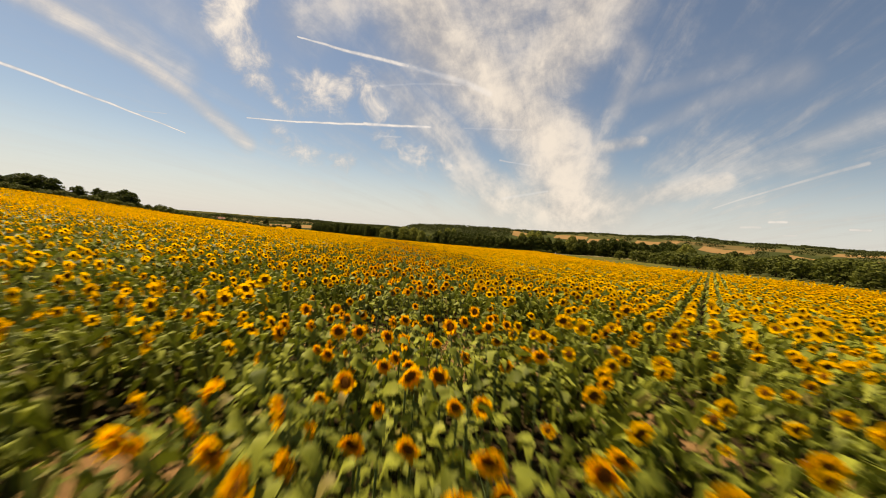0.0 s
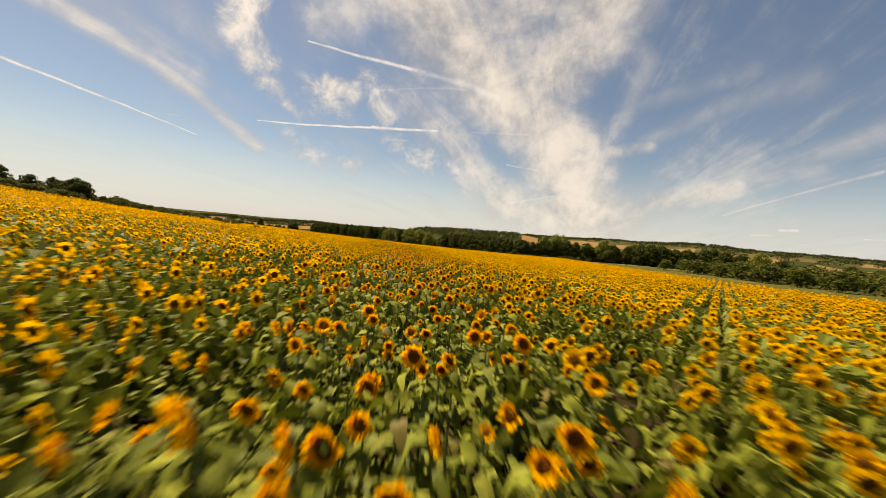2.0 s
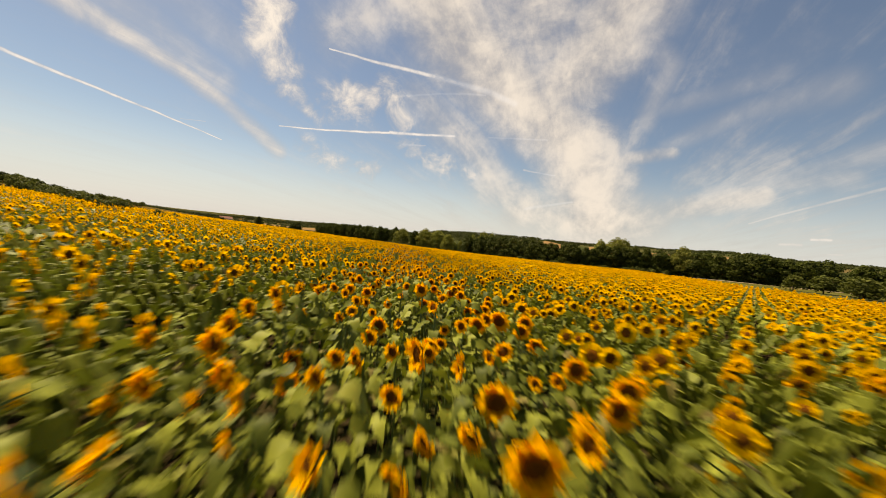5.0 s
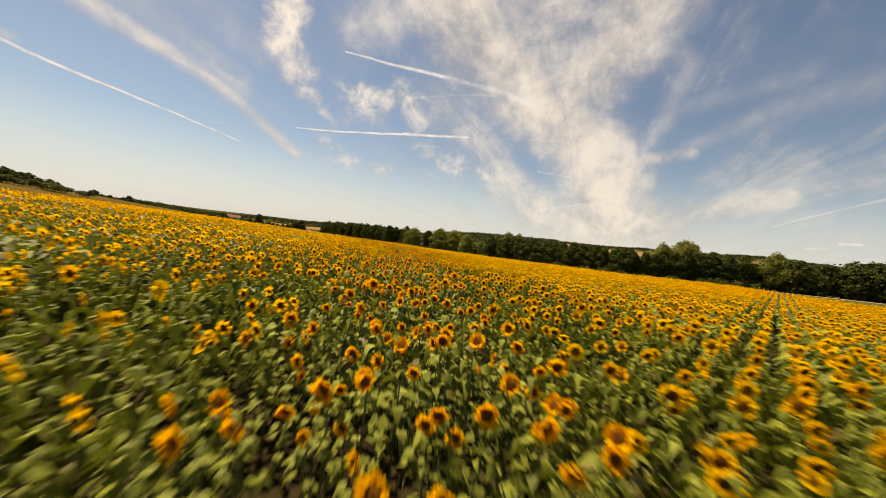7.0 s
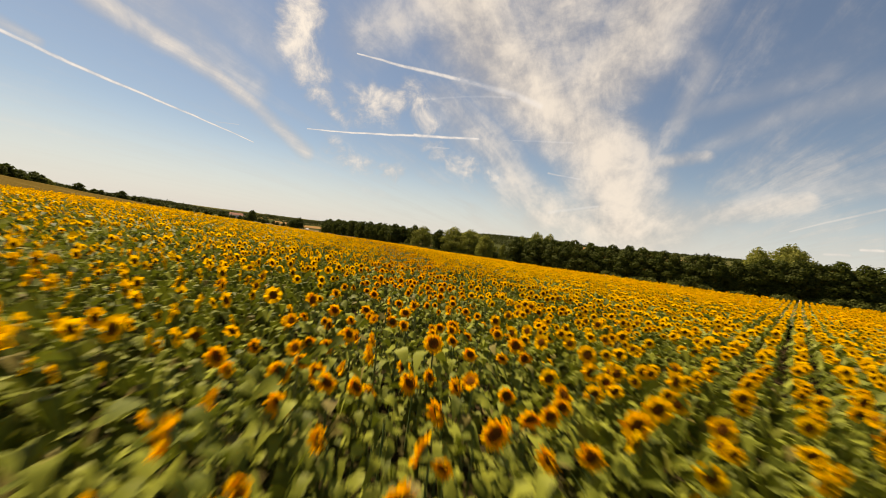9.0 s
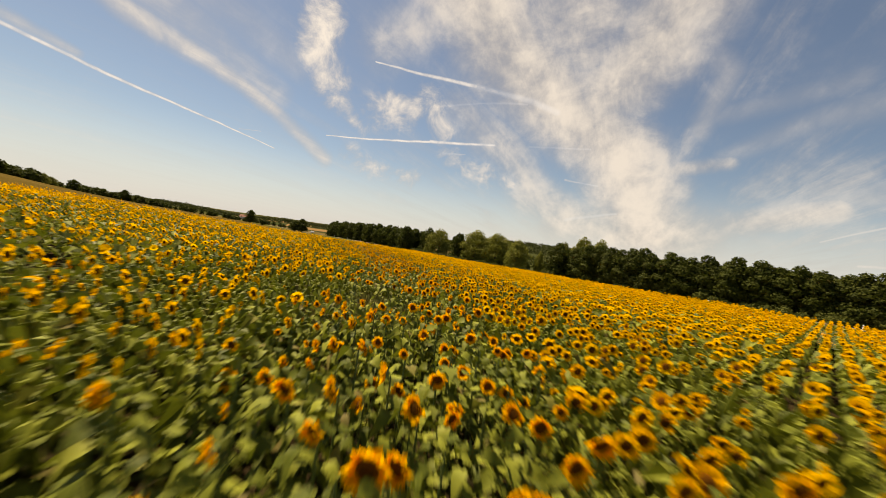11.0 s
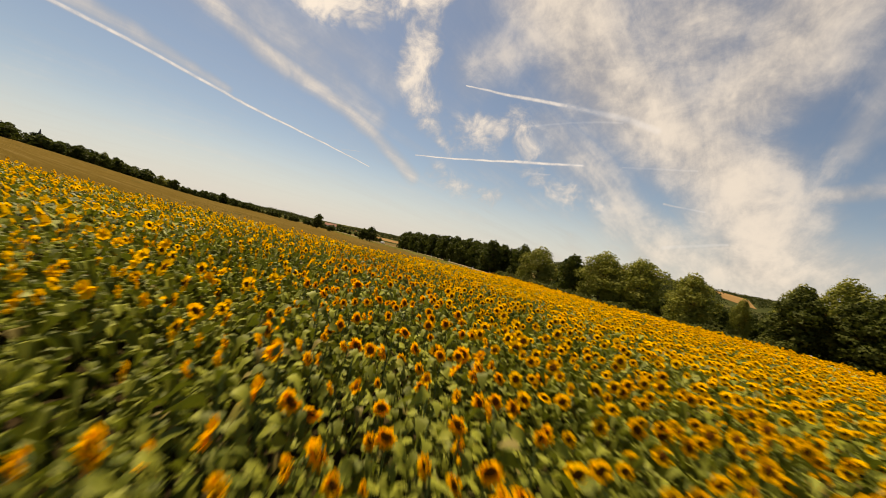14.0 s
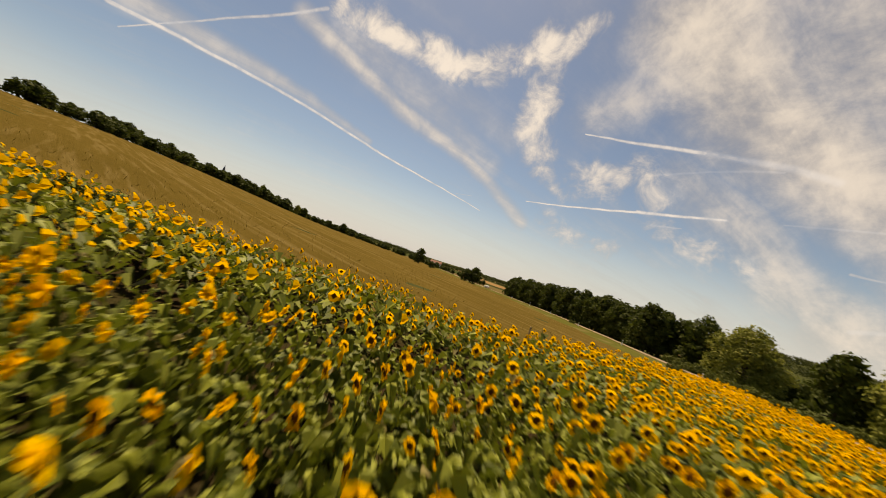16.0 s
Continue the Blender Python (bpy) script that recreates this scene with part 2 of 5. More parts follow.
def surface(n, colour, rough=0.7, bump=None, depth=0.02, spec=0.4, metal=0.0):
    b = n.tree.nodes.new("ShaderNodeBsdfPrincipled")
    n.put(b.inputs["Base Color"], colour if isinstance(colour, bpy.types.NodeSocket) else (*colour, 1.0))
    n.put(b.inputs["Roughness"], rough)
    n.put(b.inputs["Specular IOR Level"], spec)
    n.put(b.inputs["Metallic"], metal)
    if bump is not None:
        k = n.tree.nodes.new("ShaderNodeBump")
        k.inputs["Distance"].default_value = depth
        n.put(k.inputs["Height"], bump)
        n.tree.links.new(k.outputs[0], b.inputs["Normal"])
    return b.outputs[0]


def thin(n, colour, through, share, rough=0.5, spec=0.35):
    """A leaf or petal: gloss and colour in front, light let through from behind."""
    b = surface(n, colour, rough, spec=spec)
    t = n.tree.nodes.new("ShaderNodeBsdfTranslucent")
    n.put(t.inputs["Color"], through)
    m = n.tree.nodes.new("ShaderNodeMixShader")
    m.inputs[0].default_value = share
    n.tree.links.new(b, m.inputs[1])
    n.tree.links.new(t.outputs[0], m.inputs[2])
    return m.outputs[0]


def island(n):
    return n.tree.nodes.new("ShaderNodeNewGeometry").outputs["Random Per Island"]


def place(n):
    return n.tree.nodes.new("ShaderNodeNewGeometry").outputs["Position"]


def own(n):
    return n.tree.nodes.new("ShaderNodeTexCoord").outputs["Object"]


def leaf_mat(n):
    r = island(n)
    c = n.mix(n.m("POWER", r, 1.4), (0.044, 0.058, 0.006), (0.255, 0.270, 0.034))
    c = n.mix(n.ramp(r, 0.95, 0.98), c, (0.15, 0.115, 0.035))
    vein = n.noise(place(n), 24.0, 3.0, 0.6).outputs["Fac"]
    c = n.mix(n.ramp(vein, 0.3, 0.75, 0.0, 0.35), c, (0.190, 0.200, 0.030))
    return thin(n, c, n.mix(0.6, c, (0.17, 0.21, 0.015)), 0.17, 0.55, 0.08)


def petal_mat(n):
    r = island(n)
    c = n.mix(r, (0.84, 0.400, 0.003), (0.92, 0.545, 0.006))
    return thin(n, c, n.mix(0.5, c, (0.88, 0.43, 0.003)), 0.50, 0.8, 0.0)


def disc_mat(n):
    g = n.noise(place(n), 160.0, 2.0).outputs["Fac"]
    return surface(n, n.mix(g, (0.040, 0.016, 0.004), (0.150, 0.054, 0.008)), 1.0, g, 0.004, 0.0)


def ring_mat(n):
    g = n.noise(place(n), 160.0, 2.0).outputs["Fac"]
    return surface(n, n.mix(g, (0.080, 0.030, 0.004), (0.250, 0.090, 0.008)), 1.0, g, 0.004, 0.0)


def stem_mat(n):
    g = n.noise(place(n), 40.0, 3.0).outputs["Fac"]
    return surface(n, n.mix(g, (0.065, 0.100, 0.024), (0.115, 0.150, 0.040)), 0.6)


# Soil and litter with the crop's shade painted in: colour far below dry soil.
def shaded_soil_mat(n):
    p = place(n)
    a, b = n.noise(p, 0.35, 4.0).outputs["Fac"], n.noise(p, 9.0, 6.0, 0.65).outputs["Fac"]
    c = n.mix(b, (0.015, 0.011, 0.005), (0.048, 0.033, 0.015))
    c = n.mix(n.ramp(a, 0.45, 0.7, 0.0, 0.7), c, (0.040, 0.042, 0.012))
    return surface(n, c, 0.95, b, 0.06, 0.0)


# The same soil in its sunlit tone: brightness of open ground put into the colour.
def sunlit_soil_mat(n):
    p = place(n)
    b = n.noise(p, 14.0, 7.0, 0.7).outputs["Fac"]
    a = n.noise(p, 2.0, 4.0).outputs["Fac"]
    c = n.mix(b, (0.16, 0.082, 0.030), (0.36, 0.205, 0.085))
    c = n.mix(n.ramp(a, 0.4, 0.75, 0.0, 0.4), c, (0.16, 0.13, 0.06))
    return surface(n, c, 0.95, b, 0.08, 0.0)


def stubble_mat(n):
    p = place(n)
    g = n.noise(p, 0.03, 5.0, 0.65).outputs["Fac"]
    f = n.noise(p, 1.5, 5.0, 0.65).outputs["Fac"]
    c = n.mix(g, (0.17, 0.100, 0.040), (0.24, 0.15, 0.062))
    c = n.mix(n.ramp(f, 0.4, 0.7, 0.0, 0.35), c, (0.13, 0.09, 0.04))
    return surface(n, c, 0.95, f, 0.05, 0.0)


def land_mat(n):
    """Distant farmland: fields in patches, each with its own crop."""
    p = place(n)
    v = n.tree.nodes.new("ShaderNodeTexVoronoi")
    v.inputs["Scale"].default_value = 0.0042
    warp = n.noise(p, 0.004, 3.0)
    shift = n.tree.nodes.new("ShaderNodeVectorMath")
    shift.operation = "MULTIPLY_ADD"
    n.put(shift.inputs[0], warp.outputs["Color"])
    shift.inputs[1].default_value = (90, 90, 0)
    n.put(shift.inputs[2], p)
    n.put(v.inputs["Vector"], shift.outputs[0])
    split = n.tree.nodes.new("ShaderNodeSeparateColor")
    n.put(split.inputs[0], v.outputs["Color"])
    k = split.outputs[0]
    g = n.noise(p, 0.05, 6.0, 0.65).outputs["Fac"]
    f = n.noise(p, 1.2, 5.0, 0.65).outputs["Fac"]
    c = n.mix(n.ramp(k, 0.30, 0.34), (0.030, 0.040, 0.013), (0.044, 0.052, 0.017))
    c = n.mix(n.ramp(k, 0.60, 0.64), c, (0.065, 0.064, 0.022))
    c = n.mix(n.ramp(k, 0.82, 0.86), c, (0.13, 0.09, 0.036))
    c = n.mix(n.ramp(g, 0.3, 0.75, 0.0, 0.45), c, (0.055, 0.052, 0.020))
    c = n.mix(n.ramp(f, 0.35, 0.7, 0.0, 0.35), c, (0.05, 0.05, 0.02))
    return surface(n, c, 0.95, f, 0.05, 0.0)


def meadow_mat(n):
    p = place(n)
    a = n.noise(p, 0.06, 5.0, 0.6).outputs["Fac"]
    st = n.tree.nodes.new("ShaderNodeMapping")
    st.inputs["Rotation"].default_value = (0, 0, radians(48))
    st.inputs["Scale"].default_value = (0.05, 0.9, 0.3)
    n.put(st.inputs["Vector"], p)
    b = n.noise(st.outputs[0], 0.7, 5.0, 0.6).outputs["Fac"]
    f = n.noise(p, 5.0, 6.0, 0.7).outputs["Fac"]
    c = n.mix(a, (0.068, 0.045, 0.010), (0.120, 0.080, 0.020))
    c = n.mix(n.ramp(b, 0.48, 0.66, 0.0, 0.55), c, (0.170, 0.118, 0.044))
    c = n.mix(n.ramp(f, 0.4, 0.7, 0.0, 0.5), c, (0.056, 0.047, 0.010))
    return surface(n, c, 0.95, f, 0.12, 0.0)


def strip_mat(n):
    p = place(n)
    f = n.noise(p, 2.2, 6.0, 0.7).outputs["Fac"]
    a = n.noise(p, 0.15, 3.0).outputs["Fac"]
    c = n.mix(f, (0.056, 0.058, 0.012), (0.102, 0.096, 0.022))
    c = n.mix(n.ramp(a, 0.5, 0.7, 0.0, 0.6), c, (0.145, 0.112, 0.046))
    return surface(n, c, 0.9, f, 0.15, 0.0)


def track_mat(n):
    p = place(n)
    f = n.noise(p, 6.0, 5.0, 0.7).outputs["Fac"]
    return surface(n, n.mix(f, (0.14, 0.105, 0.06), (0.27, 0.20, 0.12)), 0.95, f, 0.03, 0.1)


def canopy_mat(n):
    """The far crop seen as one: heads over leaves."""
    p = place(n)
    v = n.tree.nodes.new("ShaderNodeTexVoronoi")
    v.inputs["Scale"].default_value = 2.1
    n.put(v.inputs["Vector"], p)
    d = n.ramp(v.outputs["Distance"], 0.40, 0.28)
    f = n.noise(p, 3.0, 4.0).outputs["Fac"]
    c = n.mix(f, (0.036, 0.054, 0.012), (0.080, 0.096, 0.026))
    c = n.mix(d, c, (0.72, 0.33, 0.005))
    return surface(n, c, 0.7, n.m("ADD", d, f), 0.10, 0.2)


def crown_mat(dark, light, through):
    def build(n):
        r = island(n)
        info = n.tree.nodes.new("ShaderNodeObjectInfo").outputs["Random"]
        c = n.mix(r, dark, light)
        c = n.mix(n.m("MULTIPLY", info, 0.55), c, tuple(0.5 * (a + b) * k for a, b, k in zip(dark, light, (1.02, 1.06, 0.8))))
        return thin(n, c, n.mix(0.5, c, through), 0.28, 0.7, 0.06)
    return build


def bark_mat(n):
    f = n.noise(own(n), 7.0, 5.0, 0.7).outputs["Fac"]
    return surface(n, n.mix(f, (0.035, 0.026, 0.018), (0.120, 0.092, 0.064)), 0.95, f, 0.05, 0.1)


def grainy(a, b, scale, rough=0.8, depth=0.01, spec=0.3):
    def build(n):
        f = n.noise(own(n), scale, 5.0, 0.65).outputs["Fac"]
        return surface(n, n.mix(f, a, b), rough, f, depth, spec)
    return build


LEAF, PETAL, DISC, STEM = (material(k, f) for k, f in (("sunflower_leaf", leaf_mat), ("petal", petal_mat), ("flower_disc", disc_mat), ("green_stem", stem_mat)))
SHADED_SOIL, LAND, MEADOW, STRIP = (material(k, f) for k, f in (("soil", shaded_soil_mat), ("farmland", land_mat), ("dry_meadow", meadow_mat), ("grass_strip", strip_mat)))
RING = material("disc_ring", ring_mat)
SUNLIT_SOIL, STUBBLE = material("bare_soil", sunlit_soil_mat), material("stubble", stubble_mat)
TRACK, CANOPY, BARK = (material(k, f) for k, f in (("gravel", track_mat), ("far_crop", canopy_mat), ("bark", bark_mat)))
DARKLEAF = material("broadleaf", crown_mat((0.018, 0.025, 0.005), (0.080, 0.090, 0.016), (0.07, 0.095, 0.012)))
PALELEAF = material("willow_leaf", crown_mat((0.075, 0.082, 0.014), (0.255, 0.245, 0.050), (0.21, 0.24, 0.028)))
BUSHLEAF = material("shrub_leaf", crown_mat((0.036, 0.045, 0.010), (0.115, 0.120, 0.024), (0.10, 0.12, 0.015)))
WOODS = material("far_woods", crown_mat((0.026, 0.034, 0.011), (0.068, 0.072, 0.020), (0.06, 0.075, 0.012)))
DRYGRASS = material("dry_grass", crown_mat((0.13, 0.095, 0.035), (0.27, 0.20, 0.09), (0.22, 0.15, 0.045)))
STRAW = material("straw", crown_mat((0.24, 0.175, 0.075), (0.52, 0.40, 0.20), (0.4, 0.28, 0.1)))
MEADOWGRASS = material("meadow_grass", crown_mat((0.066, 0.045, 0.010), (0.120, 0.080, 0.018), (0.11, 0.075, 0.012)))
WEED = material("weed", crown_mat((0.09, 0.095, 0.022), (0.24, 0.22, 0.085), (0.22, 0.22, 0.055)))
DEADLEAF = material("dead_leaf", crown_mat((0.15, 0.085, 0.042), (0.31, 0.195, 0.11), (0.28, 0.155, 0.07)))
BLOOM = material("white_bloom", crown_mat((0.62, 0.60, 0.52), (0.85, 0.84, 0.78), (0.7, 0.7, 0.6)))
WHITE = material("white_paint", grainy((0.74, 0.74, 0.72), (0.84, 0.84, 0.82), 6.0, 0.35))
BLACK = material("black_band", grainy((0.02, 0.02, 0.02), (0.04, 0.04, 0.04), 20.0, 0.5))
GLASS = material("dark_glass", lambda n: surface(n, (0.02, 0.025, 0.03), 0.08, spec=0.6))
RUBBER = material("rubber", grainy((0.015, 0.015, 0.015), (0.03, 0.03, 0.03), 30.0, 0.85))
STONE = material("stone", grainy((0.22, 0.19, 0.15), (0.34, 0.30, 0.24), 1.5, 0.9, 0.03))
SLATE = material("slate", grainy((0.05, 0.05, 0.055), (0.10, 0.10, 0.11), 2.0, 0.6, 0.02))
TILE = material("roof_tile", grainy((0.20, 0.085, 0.05), (0.32, 0.15, 0.09), 2.0, 0.85, 0.03))
PLASTER = material("plaster", grainy((0.48, 0.42, 0.34), (0.60, 0.54, 0.45), 1.5, 0.9, 0.01))
WOOD = material("weathered_wood", grainy((0.10, 0.075, 0.05), (0.22, 0.17, 0.12), 14.0, 0.9, 0.01))


# ---- mesh helpers ----
def mesh_of(name, verts, tris, mats, index=None, smooth=False):
    """A mesh from arrays of corners and triangles."""
    verts, tris = np.asarray(verts, np.float32), np.asarray(tris, np.int32)
    me = bpy.data.meshes.new(name)
    me.vertices.add(len(verts))
    me.vertices.foreach_set("co", verts.ravel())
    me.loops.add(tris.size)
    me.loops.foreach_set("vertex_index", tris.ravel())
    me.polygons.add(len(tris))
    me.polygons.foreach_set("loop_start", np.arange(0, tris.size, 3, dtype=np.int32))
    if index is not None:
        me.polygons.foreach_set("material_index", np.asarray(index, np.int32))
    me.polygons.foreach_set("use_smooth", np.full(len(tris), smooth, bool))
    for m in mats:
        me.materials.append(m)
    me.update(calc_edges=True)
    return me


def child(name, me, parent, label=""):
    ob = new(name, me)
    ob.parent = parent
    return tagged(ob, label)


def part(name, bm, mat, parent, label=""):
    me = bpy.data.meshes.new(name)
    bm.to_mesh(me)
    bm.free()
    me.materials.append(mat)
    return child(name, me, parent, label)


def thing(name, m, label, category, group="", kind=""):
    ob = new(name)
    ob.matrix_basis = m
    return tagged(ob, label, category, group, kind)


def box(bm, x0, y0, z0, x1, y1, z1, bevel=0.0):
    r = bmesh.ops.create_cube(bm, size=1.0, matrix=Matrix.Translation(((x0 + x1) / 2, (y0 + y1) / 2, (z0 + z1) / 2)) @ Matrix.Diagonal((x1 - x0, y1 - y0, z1 - z0, 1)))
    if bevel:
        es = list({e for v in r["verts"] for e in v.link_edges})
        bmesh.ops.bevel(bm, geom=es, offset=bevel, segments=2, affect="EDGES")
    return bm


# ---- the lie of the land ----
def ground_z(x, y):
    """Height of the ground: a slope down ahead and to the right that eases into the valley, hills beyond it."""
    x, y = np.asarray(x, float), np.asarray(y, float)
    s = x + 0.15 * y
    right = 0.0005 * s * s / (1 + (s / 150.0) ** 2)
    left = 0.00035 * s * s / (1 + (s / 200.0) ** 2) / (1 + np.exp((y - 310) / 35.0)) - 2.0 / (1 + np.exp(-(y - 365) / 18.0)) / (1 + np.exp((x + 90) / 15.0))
    q = -0.028 * x - 0.0416 * y + np.where(s > 0, right, left)
    q = q / (1 + (np.abs(q) / 20.0) ** 4) ** 0.25
    d, az = np.hypot(x, y - 100), np.degrees(np.arctan2(x, y - 100))
    k = np.clip((d - 350) / 1600.0, 0, 1)
    k = k * k * (3 - 2 * k)
    rise = 8 + 54 / (1 + np.exp(-(az - 12) / 5.0)) + 4 * np.sin(az * 0.21) + 3 * np.sin(az * 0.53 + 1)
    rise = rise - 14 / (1 + np.exp(np.clip((az + 13) / 2.5, -50, 50))) / (1 + np.exp(np.clip(-(az + 57) / 2.5, -50, 50)))
    back = np.clip((np.abs(az) - 70) / 40.0, 0, 1)
    rise = rise * (1 - back) + 10 * back
    dome = 24 / (1 + np.exp(-np.clip((az + 7) / 0.7, -50, 50))) / (1 + np.exp(np.clip((az - 15) / 3.0, -50, 50))) * np.exp(-((d - 1050) / 230.0) ** 2)
    hollow = 3.2 * np.exp(-((x + 205) / 70.0) ** 2 - ((y - 285) / 50.0) ** 2) + 1.1 * np.exp(-((x + 98) / 22.0) ** 2 - ((y - 172) / 55.0) ** 2)
    hollow = hollow + 2.2 * np.exp(-((x + 270) / 45.0) ** 2 - ((y - 345) / 40.0) ** 2)
    return q + k * rise + dome - hollow


def inside(px, py, poly):
    px, py = np.asarray(px), np.asarray(py)
    hit = np.zeros(px.shape, bool)
    for (x0, y0), (x1, y1) in zip(poly, poly[1:] + poly[:1]):
        if y0 == y1:
            continue
        c = (y0 > py) != (y1 > py)
        hit ^= c & (px < (x1 - x0) * (py - y0) / (y1 - y0) + x0)
    return hit


def axis_steps(lo, hi, near_lo, near_hi, fine, grow):
    a = list(np.arange(near_lo, near_hi + 0.1, fine))
    st = fine
    while a[-1] < hi:
        st *= grow
        a.append(a[-1] + st)
    st = fine
    while a[0] > lo:
        st *= grow
        a.insert(0, a[0] - st)
    return np.array(a)


def grid_mesh(name, xs, ys, zf, mats, keep=None, smooth=True):
    X, Y = np.meshgrid(xs, ys)
    Z = zf(X, Y)
    nx, ny = len(xs), len(ys)
    i = (np.arange(ny - 1)[:, None] * nx + np.arange(nx - 1)[None]).ravel()
    t = np.concatenate([np.stack([i, i + 1, i + nx + 1], 1), np.stack([i, i + nx + 1, i + nx], 1)])
    v = np.stack([X.ravel(), Y.ravel(), Z.ravel()], 1)
    if keep is not None:
        c = v[t].mean(1)
        t = t[keep(c[:, 0], c[:, 1])]
        used, inv = np.unique(t, return_inverse=True)
        v, t = v[used], inv.reshape(-1, 3)
    return mesh_of(name, v, t, mats, smooth=smooth)


FIELD = [(-190, -30), (-165, 60), (-140, 120), (-100, 140), (-72, 137), (-95, 166), (-101, 188), (-100, 205), (-80, 218), (-71, 227), (-63, 238), (-60, 262),
         (-54, 278), (-36, 266), (-14, 255), (10, 230), (24, 208), (52, 200), (50, 155), (43, 108), (44, 92), (48, 66), (50, 30), (52, -30)]
ROAD = [(330, 165), (190, 186), (130, 196), (90, 204), (58, 209), (34, 216), (18, 233), (-8, 262), (-34, 276), (-56, 292), (-72, 307), (-105, 340), (-160, 387), (-260, 460), (-480, 640)]


def along_road(step, side=0.0):
    """Points along the road, set off to one side (positive: beyond it), with its heading."""
    out = []
    carry = 0.0
    for (x0, y0), (x1, y1) in zip(ROAD, ROAD[1:]):
        n = math.hypot(x1 - x0, y1 - y0)
        ux, uy = (x1 - x0) / n, (y1 - y0) / n
        while carry < n:
            out.append((x0 + ux * carry + uy * side, y0 + uy * carry - ux * side, math.atan2(uy, ux)))
            carry += step
        carry -= n
    return out


def ribbon(name, profile, mats, step=3.0):
    """A strip along the road: offsets from its line and heights over the ground."""
    pts = along_road(step)
    v, t, n = [], [], len(profile)
    for i, (x, y, h) in enumerate(pts):
        nx, ny = math.sin(h), -math.cos(h)
        for k, lift in profile:
            px, py = x + nx * k, y + ny * k
            v.append((px, py, float(ground_z(px, py)) + lift + 0.05 * math.sin(i * 0.7 + k)))
        if i:
            a, b = n * (i - 1), n * i
            for j in range(n - 1):
                t += [(a + j, b + j, b + j + 1), (a + j, b + j + 1, a + j + 1)]
    return mesh_of(name, v, t, mats, smooth=True)


ground = new("ground", grid_mesh("ground", axis_steps(-4600, 4600, -200, 200, 5.0, 1.09), axis_steps(-1500, 4700, -30, 420, 5.0, 1.09), ground_z, [LAND]))
tagged(ground, "rolling farmland of stubble, pasture and crops to the horizon", "ground", kind="structure")
# Field soil in the dark tone that stands for shade between the plants.
soil = new("soil", grid_mesh("soil", np.arange(-190, 100, 2.0), np.arange(-30, 300, 2.0), lambda x, y: ground_z(x, y) + 0.06, [SHADED_SOIL], lambda x, y: inside(x, y, FIELD)))
tagged(soil, "brown crumbly field soil with leaf litter, coloured dark for the shade under the sunflowers", "soil", kind="structure")
MEADOW_EDGE = [(-700, 40), (-300, 60), (-165, 62), (-140, 120), (-100, 140), (-72, 137), (-95, 166), (-101, 188), (-100, 205), (-80, 218), (-71, 227), (-63, 238), (-60, 262), (-55, 290), (-72, 306), (-160, 384), (-270, 460), (-420, 520), (-640, 500)]
meadow = new("meadow", grid_mesh("meadow", np.arange(-700, -50, 6.0), np.arange(40, 530, 6.0), lambda x, y: ground_z(x, y) + 0.10 + 0.12 * np.sin(x * 0.21) * np.sin(y * 0.17), [MEADOW], lambda x, y: inside(x, y, MEADOW_EDGE)))
tagged(meadow, "dry golden brown meadow with pale streaks, beside the field", "meadow", kind="structure")
strip = new("verge", ribbon("verge", [(-10, 0.10), (-6, 0.40), (-2.9, 0.68), (-1.8, 0.75), (3.0, 0.75), (5.5, 0.35), (8.0, 0.08)], [STRIP]))
tagged(strip, "grassy green verge between the sunflowers and the road", "verge", kind="structure")
road = new("road", ribbon("road", [(-1.6, 0.82), (0.6, 0.89), (2.8, 0.82)], [TRACK]))
tagged(road, "narrow pale gravel road along the hedge", "road", kind="structure")
lower = new("pasture", grid_mesh("pasture", np.arange(31, 100, 3.0), np.arange(-30, 210, 3.0), lambda x, y: ground_z(x, y) + 0.12, [STRIP], lambda x, y: (x > 32) & (x < 99) & ~inside(x, y, FIELD) & (y < 205)))
tagged(lower, "green grass strip below the sunflowers, beside the orchard", "pasture", kind="structure")


def far_field(az0, az1, d0, d1, label):
    """A stubble field on the far slopes, bounded by bearings and distances from the field's middle."""
    n, m = 14, 10
    A, D = np.meshgrid(np.radians(np.linspace(az0, az1, n)), np.linspace(d0, d1, m))
    D = D * (1 + 0.05 * np.sin(A * 40))
    x, y = D * np.sin(A), 100 + D * np.cos(A)
    v = np.stack([x, y, ground_z(x, y) + 0.5], 2).reshape(-1, 3)
    i = (np.arange(m - 1)[:, None] * n + np.arange(n - 1)[None]).ravel()
    t = np.concatenate([np.stack([i, i + 1, i + n + 1], 1), np.stack([i, i + n + 1, i + n], 1)])
    tagged(new("stubble_field", mesh_of("stubble_field", v, t, [STUBBLE], smooth=True)), label, "field", kind="structure")


FAR_FIELDS = ((12.4, 15.2, 850, 1060), (19.3, 24.5, 960, 1330), (24.9, 30.0, 930, 1180), (31.5, 37, 1060, 1250), (40, 46, 940, 1140), (49, 58, 900, 1050), (52, 60, 1250, 1450), (-40, -34.2, 1250, 1850), (-33.6, -15.5, 620, 980))
for az0, az1, d0, d1 in FAR_FIELDS:
    far_field(az0, az1, d0, d1, "tan stubble field on a far slope")


def on_far_field(x, y):
    """Whether a far wood there would stand on or hide one of the stubble fields."""
    a, d = math.degrees(math.atan2(x, y - 100)), math.hypot(x, y - 100)
    return any(a0 - 0.4 < a < a1 + 0.4 and d0 - 190 < d < d1 + 15 for a0, a1, d0, d1 in FAR_FIELDS[:5])

# ---- sunflowers ----
rng = np.random.default_rng(7)
ROW_AZ = 38.2
ROW_GAP, PLANT_GAP = 0.74, 0.33
